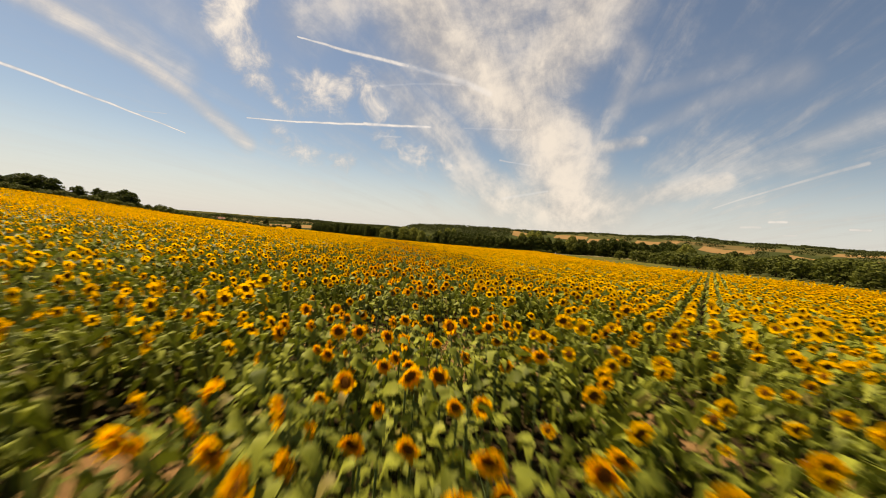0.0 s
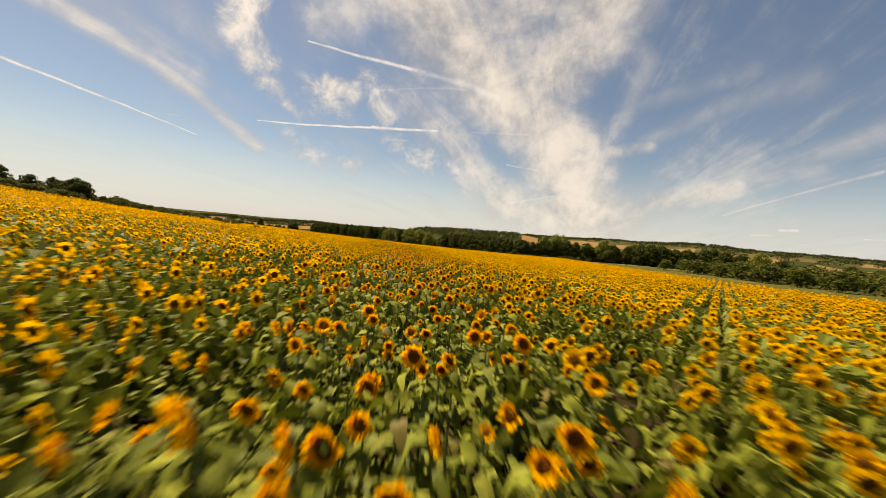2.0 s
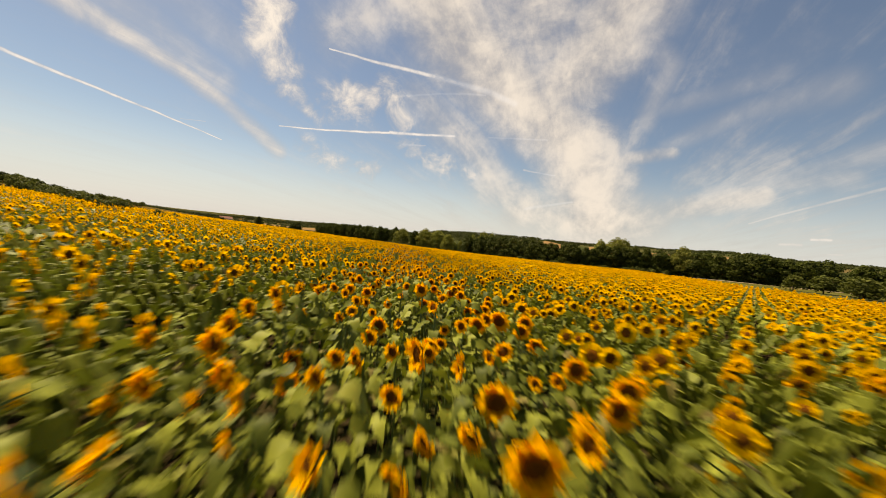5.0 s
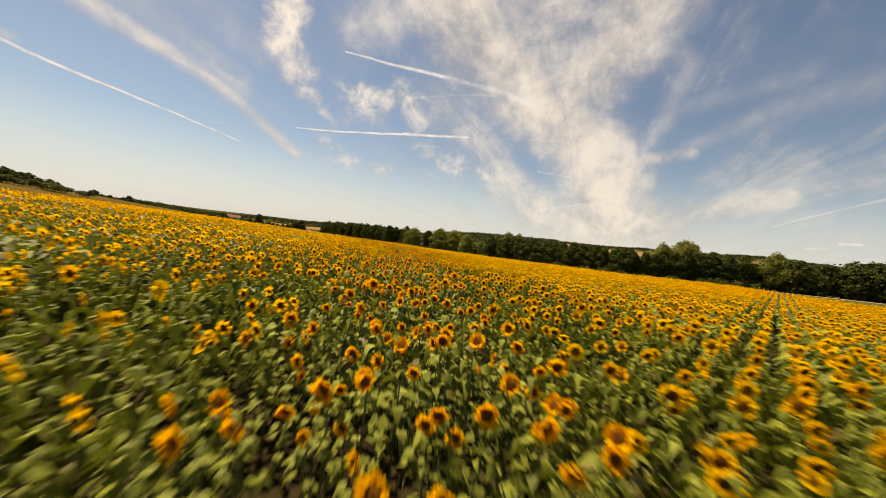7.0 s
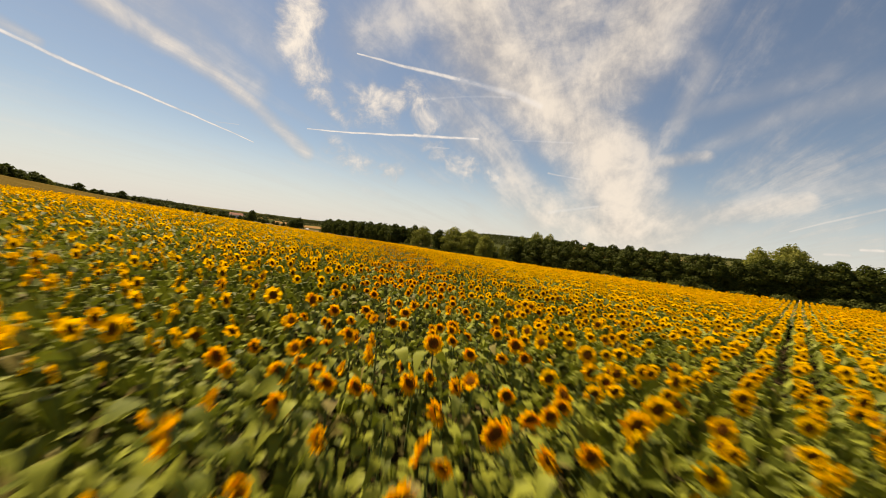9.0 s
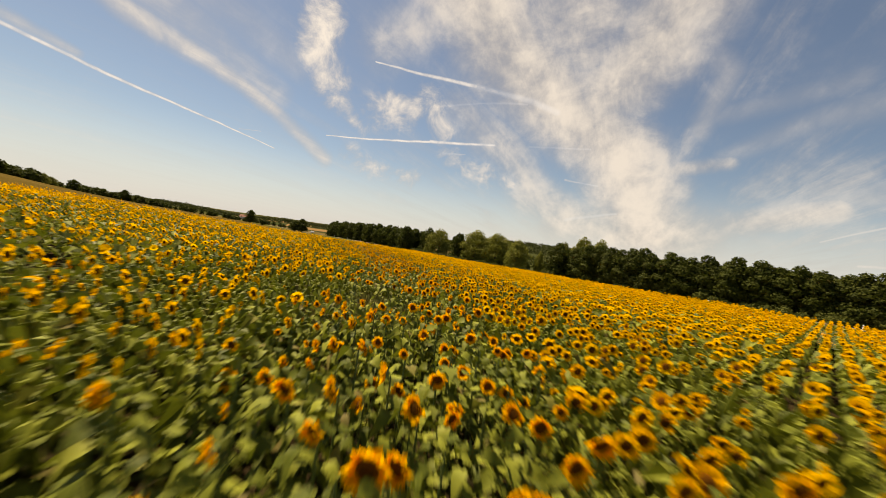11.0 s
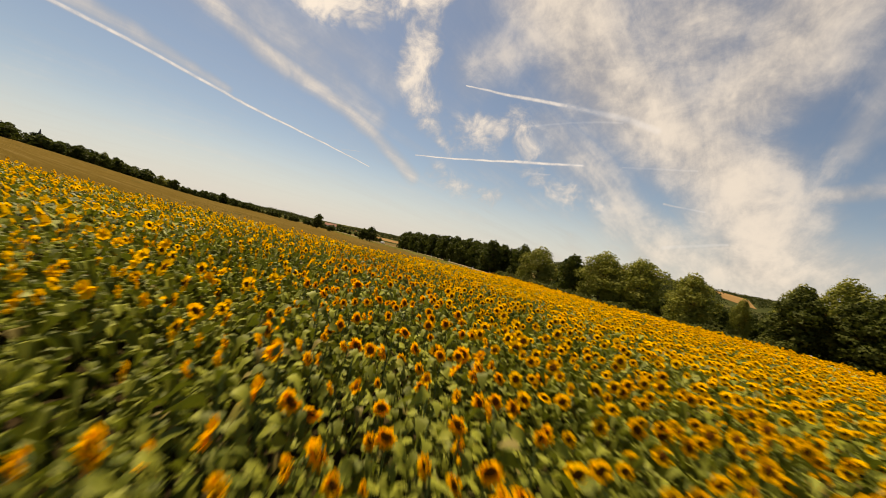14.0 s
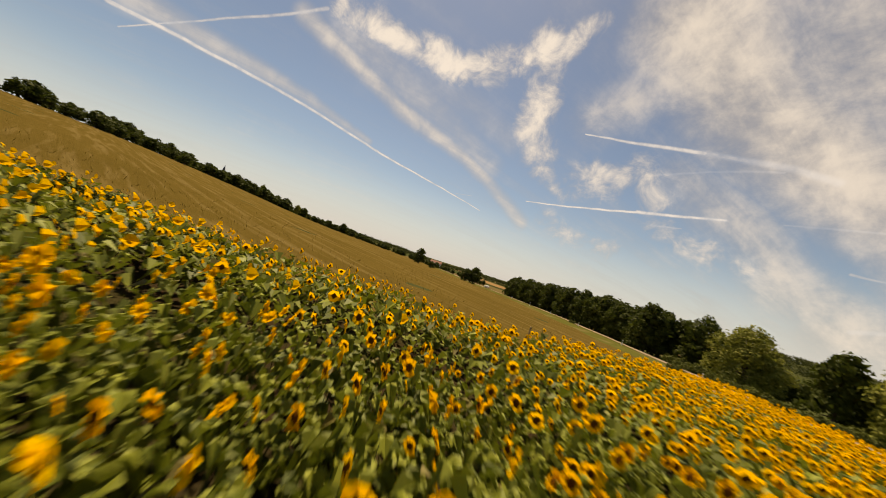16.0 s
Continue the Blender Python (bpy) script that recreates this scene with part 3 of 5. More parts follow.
path_xy = np.array([(p[1], p[2]) for p in PATH])


def dist_to_path(x, y):
    best = np.full(x.shape, 1e9)
    for a, b in zip(path_xy[:-1], path_xy[1:]):
        ab = b - a
        k = np.clip(((x - a[0]) * ab[0] + (y - a[1]) * ab[1]) / (ab @ ab), 0, 1)
        best = np.minimum(best, np.hypot(x - a[0] - k * ab[0], y - a[1] - k * ab[1]))
    return best


def leaf_blade(length, width, droop, fold):
    """A heart-shaped leaf along +x, folded on its midrib, its rim waving a little."""
    L, w = length, width
    mid = [(0, 0, 0), (0.5 * L, 0, -0.10 * droop * L), (L, 0, -droop * L)]
    left = [(-0.09 * L, 0.22 * w, 0.6 * fold * w), (0.14 * L, 0.49 * w, fold * w), (0.55 * L, 0.40 * w, (0.8 * fold - 0.15 * droop) * w)]
    right = [(a, -b, c * 0.8) for a, b, c in left]
    v = np.array(mid + left + right)
    t = np.array([(0, 4, 3), (0, 1, 4), (1, 5, 4), (1, 2, 5), (0, 6, 7), (0, 7, 1), (1, 7, 8), (1, 8, 2)])
    return v, t


def rot_z(a):
    c, s = math.cos(a), math.sin(a)
    return np.array([[c, -s, 0], [s, c, 0], [0, 0, 1.0]])


def join(pieces):
    """Pieces of (corners, triangles, material) as one."""
    vs, ts, ms, o = [], [], [], 0
    for v, t, m in pieces:
        vs.append(v)
        ts.append(np.asarray(t) + o)
        ms.append(np.full(len(t), m))
        o += len(v)
    return np.concatenate(vs), np.concatenate(ts), np.concatenate(ms)


def tube(points, radii, sides):
    v, t = [], []
    for (x, y, z), r in zip(points, radii):
        for k in range(sides):
            a = 2 * math.pi * k / sides
            v.append((x + r * math.cos(a), y + r * math.sin(a), z))
    for i in range(len(points) - 1):
        for k in range(sides):
            a, b = i * sides + k, i * sides + (k + 1) % sides
            t += [(a, b, b + sides), (a, b + sides, a + sides)]
    return np.array(v), np.array(t)


HEAD_Z = 1.56       # height of the neck of a plant of size 1
M_LEAF, M_PETAL, M_DISC, M_STEM, M_RING = 0, 1, 2, 3, 4
MATS = [LEAF, PETAL, DISC, STEM, RING]


def leaf_places(r, count):
    """Height, turn, stalk, length and droop of each leaf of a plant."""
    out = []
    for i in range(count):
        k = (i + 0.5) / count
        z = 0.30 + 1.17 * k ** 0.8
        size = 0.212 - 0.050 * max(0.0, k - 0.45) / 0.55
        out.append((z, i * 2.4 + r.uniform(-0.4, 0.4), r.uniform(0.08, 0.25) * (1.25 - 0.4 * k), size * r.uniform(0.75, 1.2), r.uniform(0.35, 1.7)))
    return out


def plant_near(r, leaves=16, stalks=True):
    """Stem and leaves of a plant near the path."""
    p = [tube([(0, 0, -0.08), (0.01, 0.0, 0.8), (0.0, 0.0, HEAD_Z)], (0.019, 0.016, 0.011), 4) + (M_STEM,)]
    for z, a, stalk, size, droop in leaf_places(r, leaves):
        v, t = leaf_blade(size, size * r.uniform(0.8, 0.95), droop, r.uniform(0.02, 0.14))
        lift = stalk * 0.55
        R = rot_z(a)
        w = r.normal(0, 0.45)
        v = v @ np.array([[1, 0, 0], [0, math.cos(w), math.sin(w)], [0, -math.sin(w), math.cos(w)]])
        p.append(((v + (stalk, 0, lift + z)) @ R.T, t, M_LEAF))
        if stalks:
            s = np.array([(0, 0, z - 0.012), (0, 0, z + 0.012), (stalk + 0.02, 0, z + lift)])
            p.append((s @ R.T, [(0, 1, 2)], M_STEM))
    return join(p)


def plant_mid(r, leaves=12):
    """A plant seen from some metres: kite-shaped leaves folded on the midrib."""
    p = [(np.array([(-0.016, 0, 0), (0.016, 0, 0), (0, 0, HEAD_Z)]), [(0, 1, 2)], M_STEM)]
    for z, a, stalk, size, droop in leaf_places(r, leaves):
        s, f = size * 1.12, r.uniform(0.02, 0.16)
        v = np.array([(0.0, 0, 0), (0.05 * s, 0.40 * s, f * s), (0.55 * s, 0.40 * s, 0.6 * f * s), (s, 0, -droop * s), (0.55 * s, -0.40 * s, 0.6 * f * s), (0.05 * s, -0.40 * s, f * s)])
        w = r.normal(0, 0.40)
        v = v @ np.array([[1, 0, 0], [0, math.cos(w), math.sin(w)], [0, -math.sin(w), math.cos(w)]]) + (stalk, 0, z + stalk * 0.5)
        p.append((v @ rot_z(a).T, [(0, 2, 1), (0, 3, 2), (0, 4, 3), (0, 5, 4)], M_LEAF))
    return join(p)


def plant_far(r, leaves=5):
    p = []
    for i in range(leaves):
        s, a, droop = r.uniform(0.26, 0.38) * (1.5 if leaves == 1 else 1.0), i * 2.4 + r.uniform(0, 0.8), r.uniform(0.3, 1.1)
        v = np.array([(0.04, 0, 0), (0.3 * s, 0.52 * s, 0.03), (s, 0, -droop * s), (0.3 * s, -0.52 * s, 0.03)]) + (0, 0, 0.75 + 0.70 * (i + r.uniform(0.2, 0.8)) / leaves)
        p.append((v @ rot_z(a).T, [(0, 2, 1), (0, 3, 2)], M_LEAF))
    return join(p)


def petal_ring(r, count, r0, r1, width, lean):
    """Broad pointed petals round the disc, each with its own lean and twist."""
    v, t = [], []
    for k in range(count):
        a = 2 * math.pi * (k + r.uniform(-0.25, 0.25)) / count
        q = r1 * r.uniform(0.86, 1.06)
        f, tw = lean + r.uniform(-0.02, 0.045), r.uniform(-0.7, 0.7) * width
        mid = r0 + 0.45 * (q - r0)
        for rad, off, out in ((r0, 0.0, 0.0), (mid, width, f * 0.6 + tw), (q, r.uniform(-0.4, 0.4) * width, f), (mid, -width, f * 0.6 - tw)):
            c, s = math.cos(a), math.sin(a)
            v.append((out, rad * c - off * s, rad * s + off * c))
        o = 4 * k
        t += [(o, o + 1, o + 2), (o, o + 2, o + 3)]
    return np.array(v), np.array(t)


def disc_dome(sides, radius, bulge, x0):
    v = [(x0 + bulge, 0, 0)]
    for rad, x in ((0.6 * radius, x0 + bulge * 0.75), (radius, x0)):
        for k in range(sides):
            a = 2 * math.pi * k / sides
            v.append((x, rad * math.cos(a), rad * math.sin(a)))
    t = []
    for k in range(sides):
        n = (k + 1) % sides
        t += [(0, 1 + k, 1 + n), (1 + k, 1 + sides + k, 1 + sides + n), (1 + k, 1 + sides + n, 1 + n)]
    return np.array(v), np.array(t)


def back_cup(sides, radius):
    v = [(-0.035, 0, 0)] + [(0.008, radius * math.cos(2 * math.pi * k / sides), radius * math.sin(2 * math.pi * k / sides)) for k in range(sides)]
    return np.array(v), np.array([(0, 1 + (k + 1) % sides, 1 + k) for k in range(sides)])


def disc_parts(sides, radius, bulge, x0):
    """The seed disc: dark middle and a paler brown ring of florets."""
    v, t = disc_dome(sides, radius, bulge, x0)
    inner = np.array([k % 3 == 0 for k in range(len(t))])
    return (v, t[inner], M_DISC), (v, t[~inner], M_RING)


def head_near(r):
    a, b = petal_ring(r, 16, 0.040, 0.132, 0.031, 0.022), petal_ring(r, 13, 0.040, 0.117, 0.030, 0.042)
    return join([a + (M_PETAL,), b + (M_PETAL,), *disc_parts(9, 0.066, 0.020, 0.016), back_cup(7, 0.07) + (M_STEM,)])


def head_mid(r):
    n = 9
    v, t = [(0.0, 0, 0)], []
    for k in range(2 * n):
        a, rad = math.pi * k / n, (0.133 if k % 2 else 0.120) * r.uniform(0.92, 1.05)
        v.append((0.026 + r.uniform(-0.03, 0.035), rad * math.cos(a), rad * math.sin(a)))
    t = [(0, 1 + k, 1 + (k + 1) % (2 * n)) for k in range(2 * n)]
    d = [(0.048, 0, 0)] + [(0.028, 0.069 * math.cos(math.pi * k / 3), 0.069 * math.sin(math.pi * k / 3)) for k in range(6)]
    c = [(0.050, 0.046 * math.cos(math.pi * k / 2), 0.046 * math.sin(math.pi * k / 2)) for k in range(4)]
    return join([(np.array(v), t, M_PETAL), (np.array(d), [(0, 1 + k, 1 + (k + 1) % 6) for k in range(6)], M_RING), (np.array(c), [(0, 1, 2), (0, 2, 3)], M_DISC)])


def head_far(r):
    """A cupped six-sided bloom, folded across so that its halves catch the light apart."""
    v = [((0.055 if k % 3 else -0.005) + r.uniform(-0.01, 0.01), 0.128 * math.cos(math.pi * k / 3), 0.128 * math.sin(math.pi * k / 3)) for k in range(6)]
    d = [(0.036, 0.066 * math.cos(math.pi * k / 2), 0.066 * math.sin(math.pi * k / 2)) for k in range(4)]
    return join([(np.array(v), [(0, 1, 2), (0, 2, 3), (0, 3, 4), (0, 4, 5)], M_PETAL), (np.array(d), [(0, 1, 2), (0, 2, 3)], M_DISC)])


def head_speck(r):
    v = [((0.055 if k % 2 else -0.01), 0.155 * math.cos(math.pi * k / 2), 0.16 * math.sin(math.pi * k / 2)) for k in range(4)]
    d = [(0.036, 0.066 * math.cos(2 * math.pi * k / 3), 0.052 * math.sin(2 * math.pi * k / 3)) for k in range(3)]
    return join([(np.array(v), [(0, 1, 2), (0, 2, 3)], M_PETAL), (np.array(d), [(0, 1, 2)], M_DISC)])


def sow():
    """Where the plants stand: gently bending rows across the field, with gaps."""
    a = radians(ROW_AZ)
    ux, uy = math.sin(a), math.cos(a)
    vx, vy = uy, -ux
    ii, jj = np.meshgrid(np.arange(-60, 1350), np.arange(-420, 260), indexing="ij")
    i, j = ii.ravel() * PLANT_GAP, jj.ravel() * ROW_GAP
    x, y = ux * i + vx * j, uy * i + vy * j
    x = x + 0.00012 * (y - 60) ** 2
    ok = (x > -190) & (x < 101) & (y > -6) & (y < 300)
    x, y = x[ok], y[ok]
    ok = inside(x, y, FIELD)
    x, y = x[ok], y[ok]
    along_, side_ = rng.normal(0, 0.09, len(x)), rng.normal(0, 0.05, len(x))
    x, y = x + ux * along_ + vx * side_, y + uy * along_ + vy * side_
    thinness = np.sin(x * 0.31 + 1.7 * np.sin(y * 0.13)) * np.sin(y * 0.27 + 1.3 * np.sin(x * 0.19 + 2)) + 0.5 * np.sin(x * 0.9 + y * 0.7) * np.sin(y * 1.1 - 0.6 * x)
    keep = rng.random(len(x)) > np.where(thinness > 0.95, 0.75, np.where(thinness > 0.7, 0.35, 0.06))
    for bx, by, br in BARE:
        keep &= ((x - bx) ** 2 + (y - by) ** 2 > (br * rng.uniform(0.75, 1.1, len(x))) ** 2) | (rng.random(len(x)) < (0.20 if by > 110 else 0.06))
    return x[keep], y[keep]


BARE = [(-2.2, 10.4, 0.95), (0.6, 10.0, 0.9), (2.6, 9.9, 0.85), (-4.2, 126.5, 1.3), (-7.3, 122.4, 1.1), (-2.8, 12.0, 0.95), (0.9, 11.6, 1.05), (3.2, 11.5, 0.9), (-1.3, 11.2, 0.5), (-5.2, 14.4, 1.3), (-3.8, 4.3, 1.2), (-8.1, 10.4, 1.4), (4.9, 6.8, 1.1), (7.0, 5.7, 0.8), (3.5, 7.2, 0.5),
        (-27.4, 167.8, 1.7), (-28.8, 169.8, 1.3), (-29.6, 166.9, 1.4), (-30.7, 174.3, 1.4), (-29.9, 183.4, 1.0), (-29.2, 185.6, 1.0), (-2.0, 51.4, 0.7), (-33.9, 180.5, 1.1), (-56.6, 221.6, 0.8), (-54.4, 218.1, 0.6), (-3.2, 46.2, 0.8),
        (-1.4, 9.3, 1.0), (-3.1, 9.7, 1.0), (0.4, 8.9, 0.8), (-0.4, 10.8, 1.0), (-2.0, 10.5, 1.2), (-3.1, 10.8, 0.8), (1.0, 10.4, 0.8), (3.5, 12.4, 0.8), (3.4, 10.6, 0.6)]
px, py = sow()
dp = dist_to_path(px, py)
pz = ground_z(px, py) + 0.05
size = np.clip(rng.normal(1.0, 0.10, len(px)), 0.70, 1.28) * (1 + 0.05 * np.sin(px * 0.11) * np.sin(py * 0.09 + 1))
size *= 1 - 0.29 * np.exp(-((py - 98) / 10.0) ** 2 - ((px + 12) / 13.0) ** 2)
size *= 1 + 0.10 * np.exp(-((py - 44) / 13.0) ** 2)
turn = rng.uniform(0, 2 * math.pi, len(px))
uxv, uyv = math.sin(radians(ROW_AZ)), math.cos(radians(ROW_AZ))
odd = rng.random(len(px)) < 0.10
face = np.radians(90 - (206 + rng.normal(0, 20, len(px)) + np.where(odd, rng.uniform(-80, 80, len(px)), 0)))
tilt = np.radians(np.clip(rng.normal(1, 14, len(px)), -40, 42))
bloom = np.clip(rng.normal(1.06, 0.20, len(px)), 0.50, 1.60)
# heads missing, hidden or shed in stretches along the rows
row_no, row_at = np.round((px * uyv - py * uxv) / ROW_GAP), px * uxv + py * uyv
gaps = np.sin(row_at * 1.3 + 5.1 * np.sin(row_no * 12.9)) * np.sin(row_at * 0.47 + 9.7 * np.sin(row_no * 7.7) + 0.05 * px)
calm = np.exp(-((px + 11) / 9.0) ** 2 - ((py - 93) / 9.0) ** 2)
headless = rng.random(len(px)) < np.where(gaps > 0.25, 0.47, 0.17) + 0.03 * np.exp(-(dp / 14.0) ** 2) + 0.58 * calm

for bx, by, br in BARE:
    if 110 < by < 200:
        headless |= (px - bx) ** 2 + (py - by) ** 2 < (1.1 * br) ** 2


def crowd(sel, bodies, heads, keep_heads=None):
    """All chosen plants as one set of corners and triangles."""
    vs, ts, ms, o = [], [], [], 0
    kind = rng.integers(0, 1 << 20, len(px))
    for k, (v, t, m) in enumerate(bodies):
        w = sel[kind[sel] % len(bodies) == k]
        c, s = np.cos(turn[w]) * size[w], np.sin(turn[w]) * size[w]
        q = np.stack([v[:, 0][None] * c[:, None] - v[:, 1][None] * s[:, None] + px[w][:, None],
                      v[:, 0][None] * s[:, None] + v[:, 1][None] * c[:, None] + py[w][:, None],
                      v[:, 2][None] * size[w][:, None] + pz[w][:, None]], 2)
        vs.append(q.reshape(-1, 3))
        ts.append((t[None] + (np.arange(len(w)) * len(v))[:, None, None]).reshape(-1, 3) + o)
        ms.append(np.tile(m, len(w)))
        o += len(w) * len(v)
    for k, (v, t, m) in enumerate(heads):
        w = sel[(kind[sel] // 7) % len(heads) == k]
        w = w[~headless[w]]
        cf, sf, ct, st = np.cos(face[w]), np.sin(face[w]), np.cos(tilt[w]), np.sin(tilt[w])
        ax = np.stack([cf * ct, sf * ct, st], 1)
        ay = np.stack([-sf, cf, 0 * cf], 1)
        az = np.stack([-cf * st, -sf * st, ct], 1)
        b = bloom[w][:, None, None]
        base = np.stack([px[w], py[w], pz[w] + HEAD_Z * size[w] + 0.03], 1) + 0.06 * ax
        q = base[:, None] + b * (v[None, :, 0:1] * ax[:, None] + v[None, :, 1:2] * ay[:, None] + v[None, :, 2:3] * az[:, None])
        vs.append(q.reshape(-1, 3))
        ts.append((t[None] + (np.arange(len(w)) * len(v))[:, None, None]).reshape(-1, 3) + o)
        ms.append(np.tile(m, len(w)))
        o += len(w) * len(v)
    return np.concatenate(vs), np.concatenate(ts), np.concatenate(ms)


every = np.arange(len(px))
SINGLE = every[(dp < 1.7) & (py > 84) & (py < 106)][:260]
single = np.zeros(len(px), bool)
single[SINGLE] = True
near = every[(dp < 2.4) & ~single]
mid = every[(dp >= 2.4) & (dp < 9)]
far = every[(dp >= 9) & (dp < 38)]
distant = every[dp >= 38]
bodies = [plant_near(rng) for _ in range(6)]
heads = [head_near(rng) for _ in range(4)]
for name, sel, b, h, label in (
        ("sunflower_rows", near, bodies, heads, "dense sunflowers in bloom, golden petals and dark discs"),
        ("sunflower_field", mid, [plant_mid(rng) for _ in range(6)], [head_mid(rng) for _ in range(3)], "rows of blooming sunflowers with broad green leaves"),
        ("sunflower_crop", far, [plant_far(rng) for _ in range(5)], [head_far(rng) for _ in range(3)], "sunflower crop in full bloom further off"),
        ("sunflower_expanse", distant, [plant_far(rng, 1) for _ in range(4)], [head_speck(rng) for _ in range(3)], "distant sunflower heads filling the field")):
    v, t, m = crowd(sel, b, h)
    tagged(new(name, mesh_of(name, v, t, MATS, m, smooth=name == "sunflower_rows")), label, "sunflowers", kind="stuff")

undergrowth = new("leaf_canopy", grid_mesh("leaf_canopy", np.arange(-190, 60, 1.3), np.arange(-30, 300, 1.3),
                  lambda x, y: ground_z(x, y) + 1.15 + 0.12 * np.sin(x * 2.3 + y) * np.sin(y * 1.9 - x * 0.7), [CANOPY],
                  lambda x, y: inside(x, y, FIELD) & (dist_to_path(x, y) > 30)))
tagged(undergrowth, "closed leafy canopy of the far sunflower crop", "sunflowers", kind="stuff")


def lone_sunflower(r):
    """One plant in parts: stem, each leaf, the head with its petals and disc."""
    top = thing("sunflower", Matrix(), "tall sunflower with golden petals, dark disc and heart-shaped leaves", "sunflower", "sunflowers under the flight line")
    v, t = tube([(0, 0, -0.08), (0.01, 0.0, 0.8), (0.0, 0.0, HEAD_Z)], (0.019, 0.016, 0.011), 5)
    child("stem", mesh_of("stem", v, t, [STEM]), top)
    for z, a, stalk, sz, droop in leaf_places(r, 10):
        v, t = leaf_blade(sz, sz * 0.88, droop, r.uniform(0.02, 0.14))
        s = np.array([(-stalk, 0, -stalk * 0.55 - 0.012), (-stalk, 0, -stalk * 0.55 + 0.012), (0.02, 0, 0)])
        v, t, m = join([(v, t, 0), (s, [(0, 1, 2)], 1)])
        ob = child("leaf", mesh_of("leaf", (v + (stalk, 0, z + stalk * 0.55)) @ rot_z(a).T, t, [LEAF, STEM], m), top)
    v, t = back_cup(8, 0.07)
    head = child("flower_head", mesh_of("flower_head", v, t, [STEM]), top)
    a, b = petal_ring(r, 16, 0.040, 0.132, 0.031, 0.022), petal_ring(r, 13, 0.040, 0.117, 0.030, 0.042)
    v, t, m = join([a + (0,), b + (0,)])
    child("petals", mesh_of("petals", v, t, [PETAL]), head, "golden yellow ray petals")
    v, t = disc_dome(10, 0.066, 0.020, 0.016)
    child("disc", mesh_of("disc", v, t, [DISC, RING], [0 if k % 3 == 0 else 1 for k in range(len(t))]), head, "dark brown seed disc")
    return top, head


patterns = [lone_sunflower(rng) for _ in range(5)]
for n, w in enumerate(SINGLE):
    top, head = patterns[n % 5]
    m = Matrix.Translation((px[w], py[w], pz[w])) @ Matrix.Rotation(turn[w], 4, "Z") @ Matrix.Scale(size[w], 4)
    c = copy_thing(top, m) if n >= 5 else top
    if n < 5:
        top.matrix_basis = m
    for o in c.children:
        if o.name.startswith("flower_head"):
            k = bloom[w] / size[w]
            o.matrix_basis = Matrix.Translation((0, 0, HEAD_Z + 0.02)) @ Matrix.Rotation(face[w] - turn[w], 4, "Z") @ Matrix.Rotation(-tilt[w], 4, "Y") @ Matrix.Translation((0.06, 0, 0)) @ Matrix.Scale(k, 4)


# ---- bare spots, weeds and dry stalks between the rows ----
wr = np.random.default_rng(23)


def bare_patch(x, y, r):
    n = 16
    v = [(x, y, float(ground_z(x, y)) + 0.10)]
    for ring in (0.55, 1.0):
        for k in range(n):
            a = 2 * math.pi * k / n
            q = r * ring * wr.uniform(0.75, 1.2)
            px_, py_ = x + q * math.cos(a), y + q * math.sin(a)
            v.append((px_, py_, float(ground_z(px_, py_)) + (0.10 + wr.uniform(-0.01, 0.02) if ring < 1 else 0.055)))
    t = [(0, 1 + k, 1 + (k + 1) % n) for k in range(n)]
    for k in range(n):
        a, b = 1 + k, 1 + (k + 1) % n
        t += [(a, a + n, b + n), (a, b + n, b)]
    tagged(new("bare_soil", mesh_of("bare_soil", v, t, [SUNLIT_SOIL])), "bare crumbly soil where sunflowers are missing, coloured pale for the sunlight on it", "soil", kind="structure")


def blades(spots, tall, wide, mats, lean):
    """Grass and weed blades: slim bent triangles pairs standing at the spots."""
    n = len(spots)
    x, y = spots[:, 0], spots[:, 1]
    z = ground_z(x, y) + 0.05
    a = wr.uniform(0, 6.28, n)
    h = tall * wr.uniform(0.5, 1.25, n)
    w = wide * wr.uniform(0.6, 1.4, n)
    ox, oy = np.cos(a) * h * lean * wr.uniform(0.2, 1, n), np.sin(a) * h * lean * wr.uniform(0.2, 1, n)
    b = wr.uniform(0, 6.28, n)
    sx, sy = np.cos(b) * w, np.sin(b) * w
    v = np.stack([np.stack([x - sx, y - sy, z], 1), np.stack([x + sx, y + sy, z], 1),
                  np.stack([x + ox * 0.35 + sx * 0.8, y + oy * 0.35 + sy * 0.8, z + h * 0.6], 1), np.stack([x + ox, y + oy, z + h], 1)], 1).reshape(-1, 3)
    o = 4 * np.arange(n)[:, None]
    return v, np.concatenate([o + [[0, 1, 2]], o + [[0, 2, 3]]])


def scatter(centres, per):
    out = []
    for x, y, r in centres:
        k = int(per * r * r)
        q, a = r * np.sqrt(wr.random(k)) * 1.1, wr.uniform(0, 6.28, k)
        out.append(np.stack([x + q * np.cos(a), y + q * np.sin(a)], 1))
    return np.concatenate(out)


# Gaps in the crop get the brighter, painted-sunlit copy of the soil.
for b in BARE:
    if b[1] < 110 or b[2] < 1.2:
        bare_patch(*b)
WEEDY = [b for b in BARE if b[1] > 110] + [(-8.1, 10.4, 0.8), (-3.2, 46.2, 0.8), (-31.0, 177.5, 1.6)]
v, t = blades(scatter(WEEDY, 480), 0.95, 0.008, [WEED], 0.5)
tagged(new("weeds", mesh_of("weeds", v, t, [WEED])), "tangled green weeds and grass in the gaps of the crop", "weeds", kind="stuff")
v, t = blades(scatter(WEEDY, 170), 0.75, 0.008, [DRYGRASS], 0.9)
tagged(new("dry_weeds", mesh_of("dry_weeds", v, t, [DRYGRASS])), "bleached dry grass and stalks among the weeds", "weeds", kind="stuff")
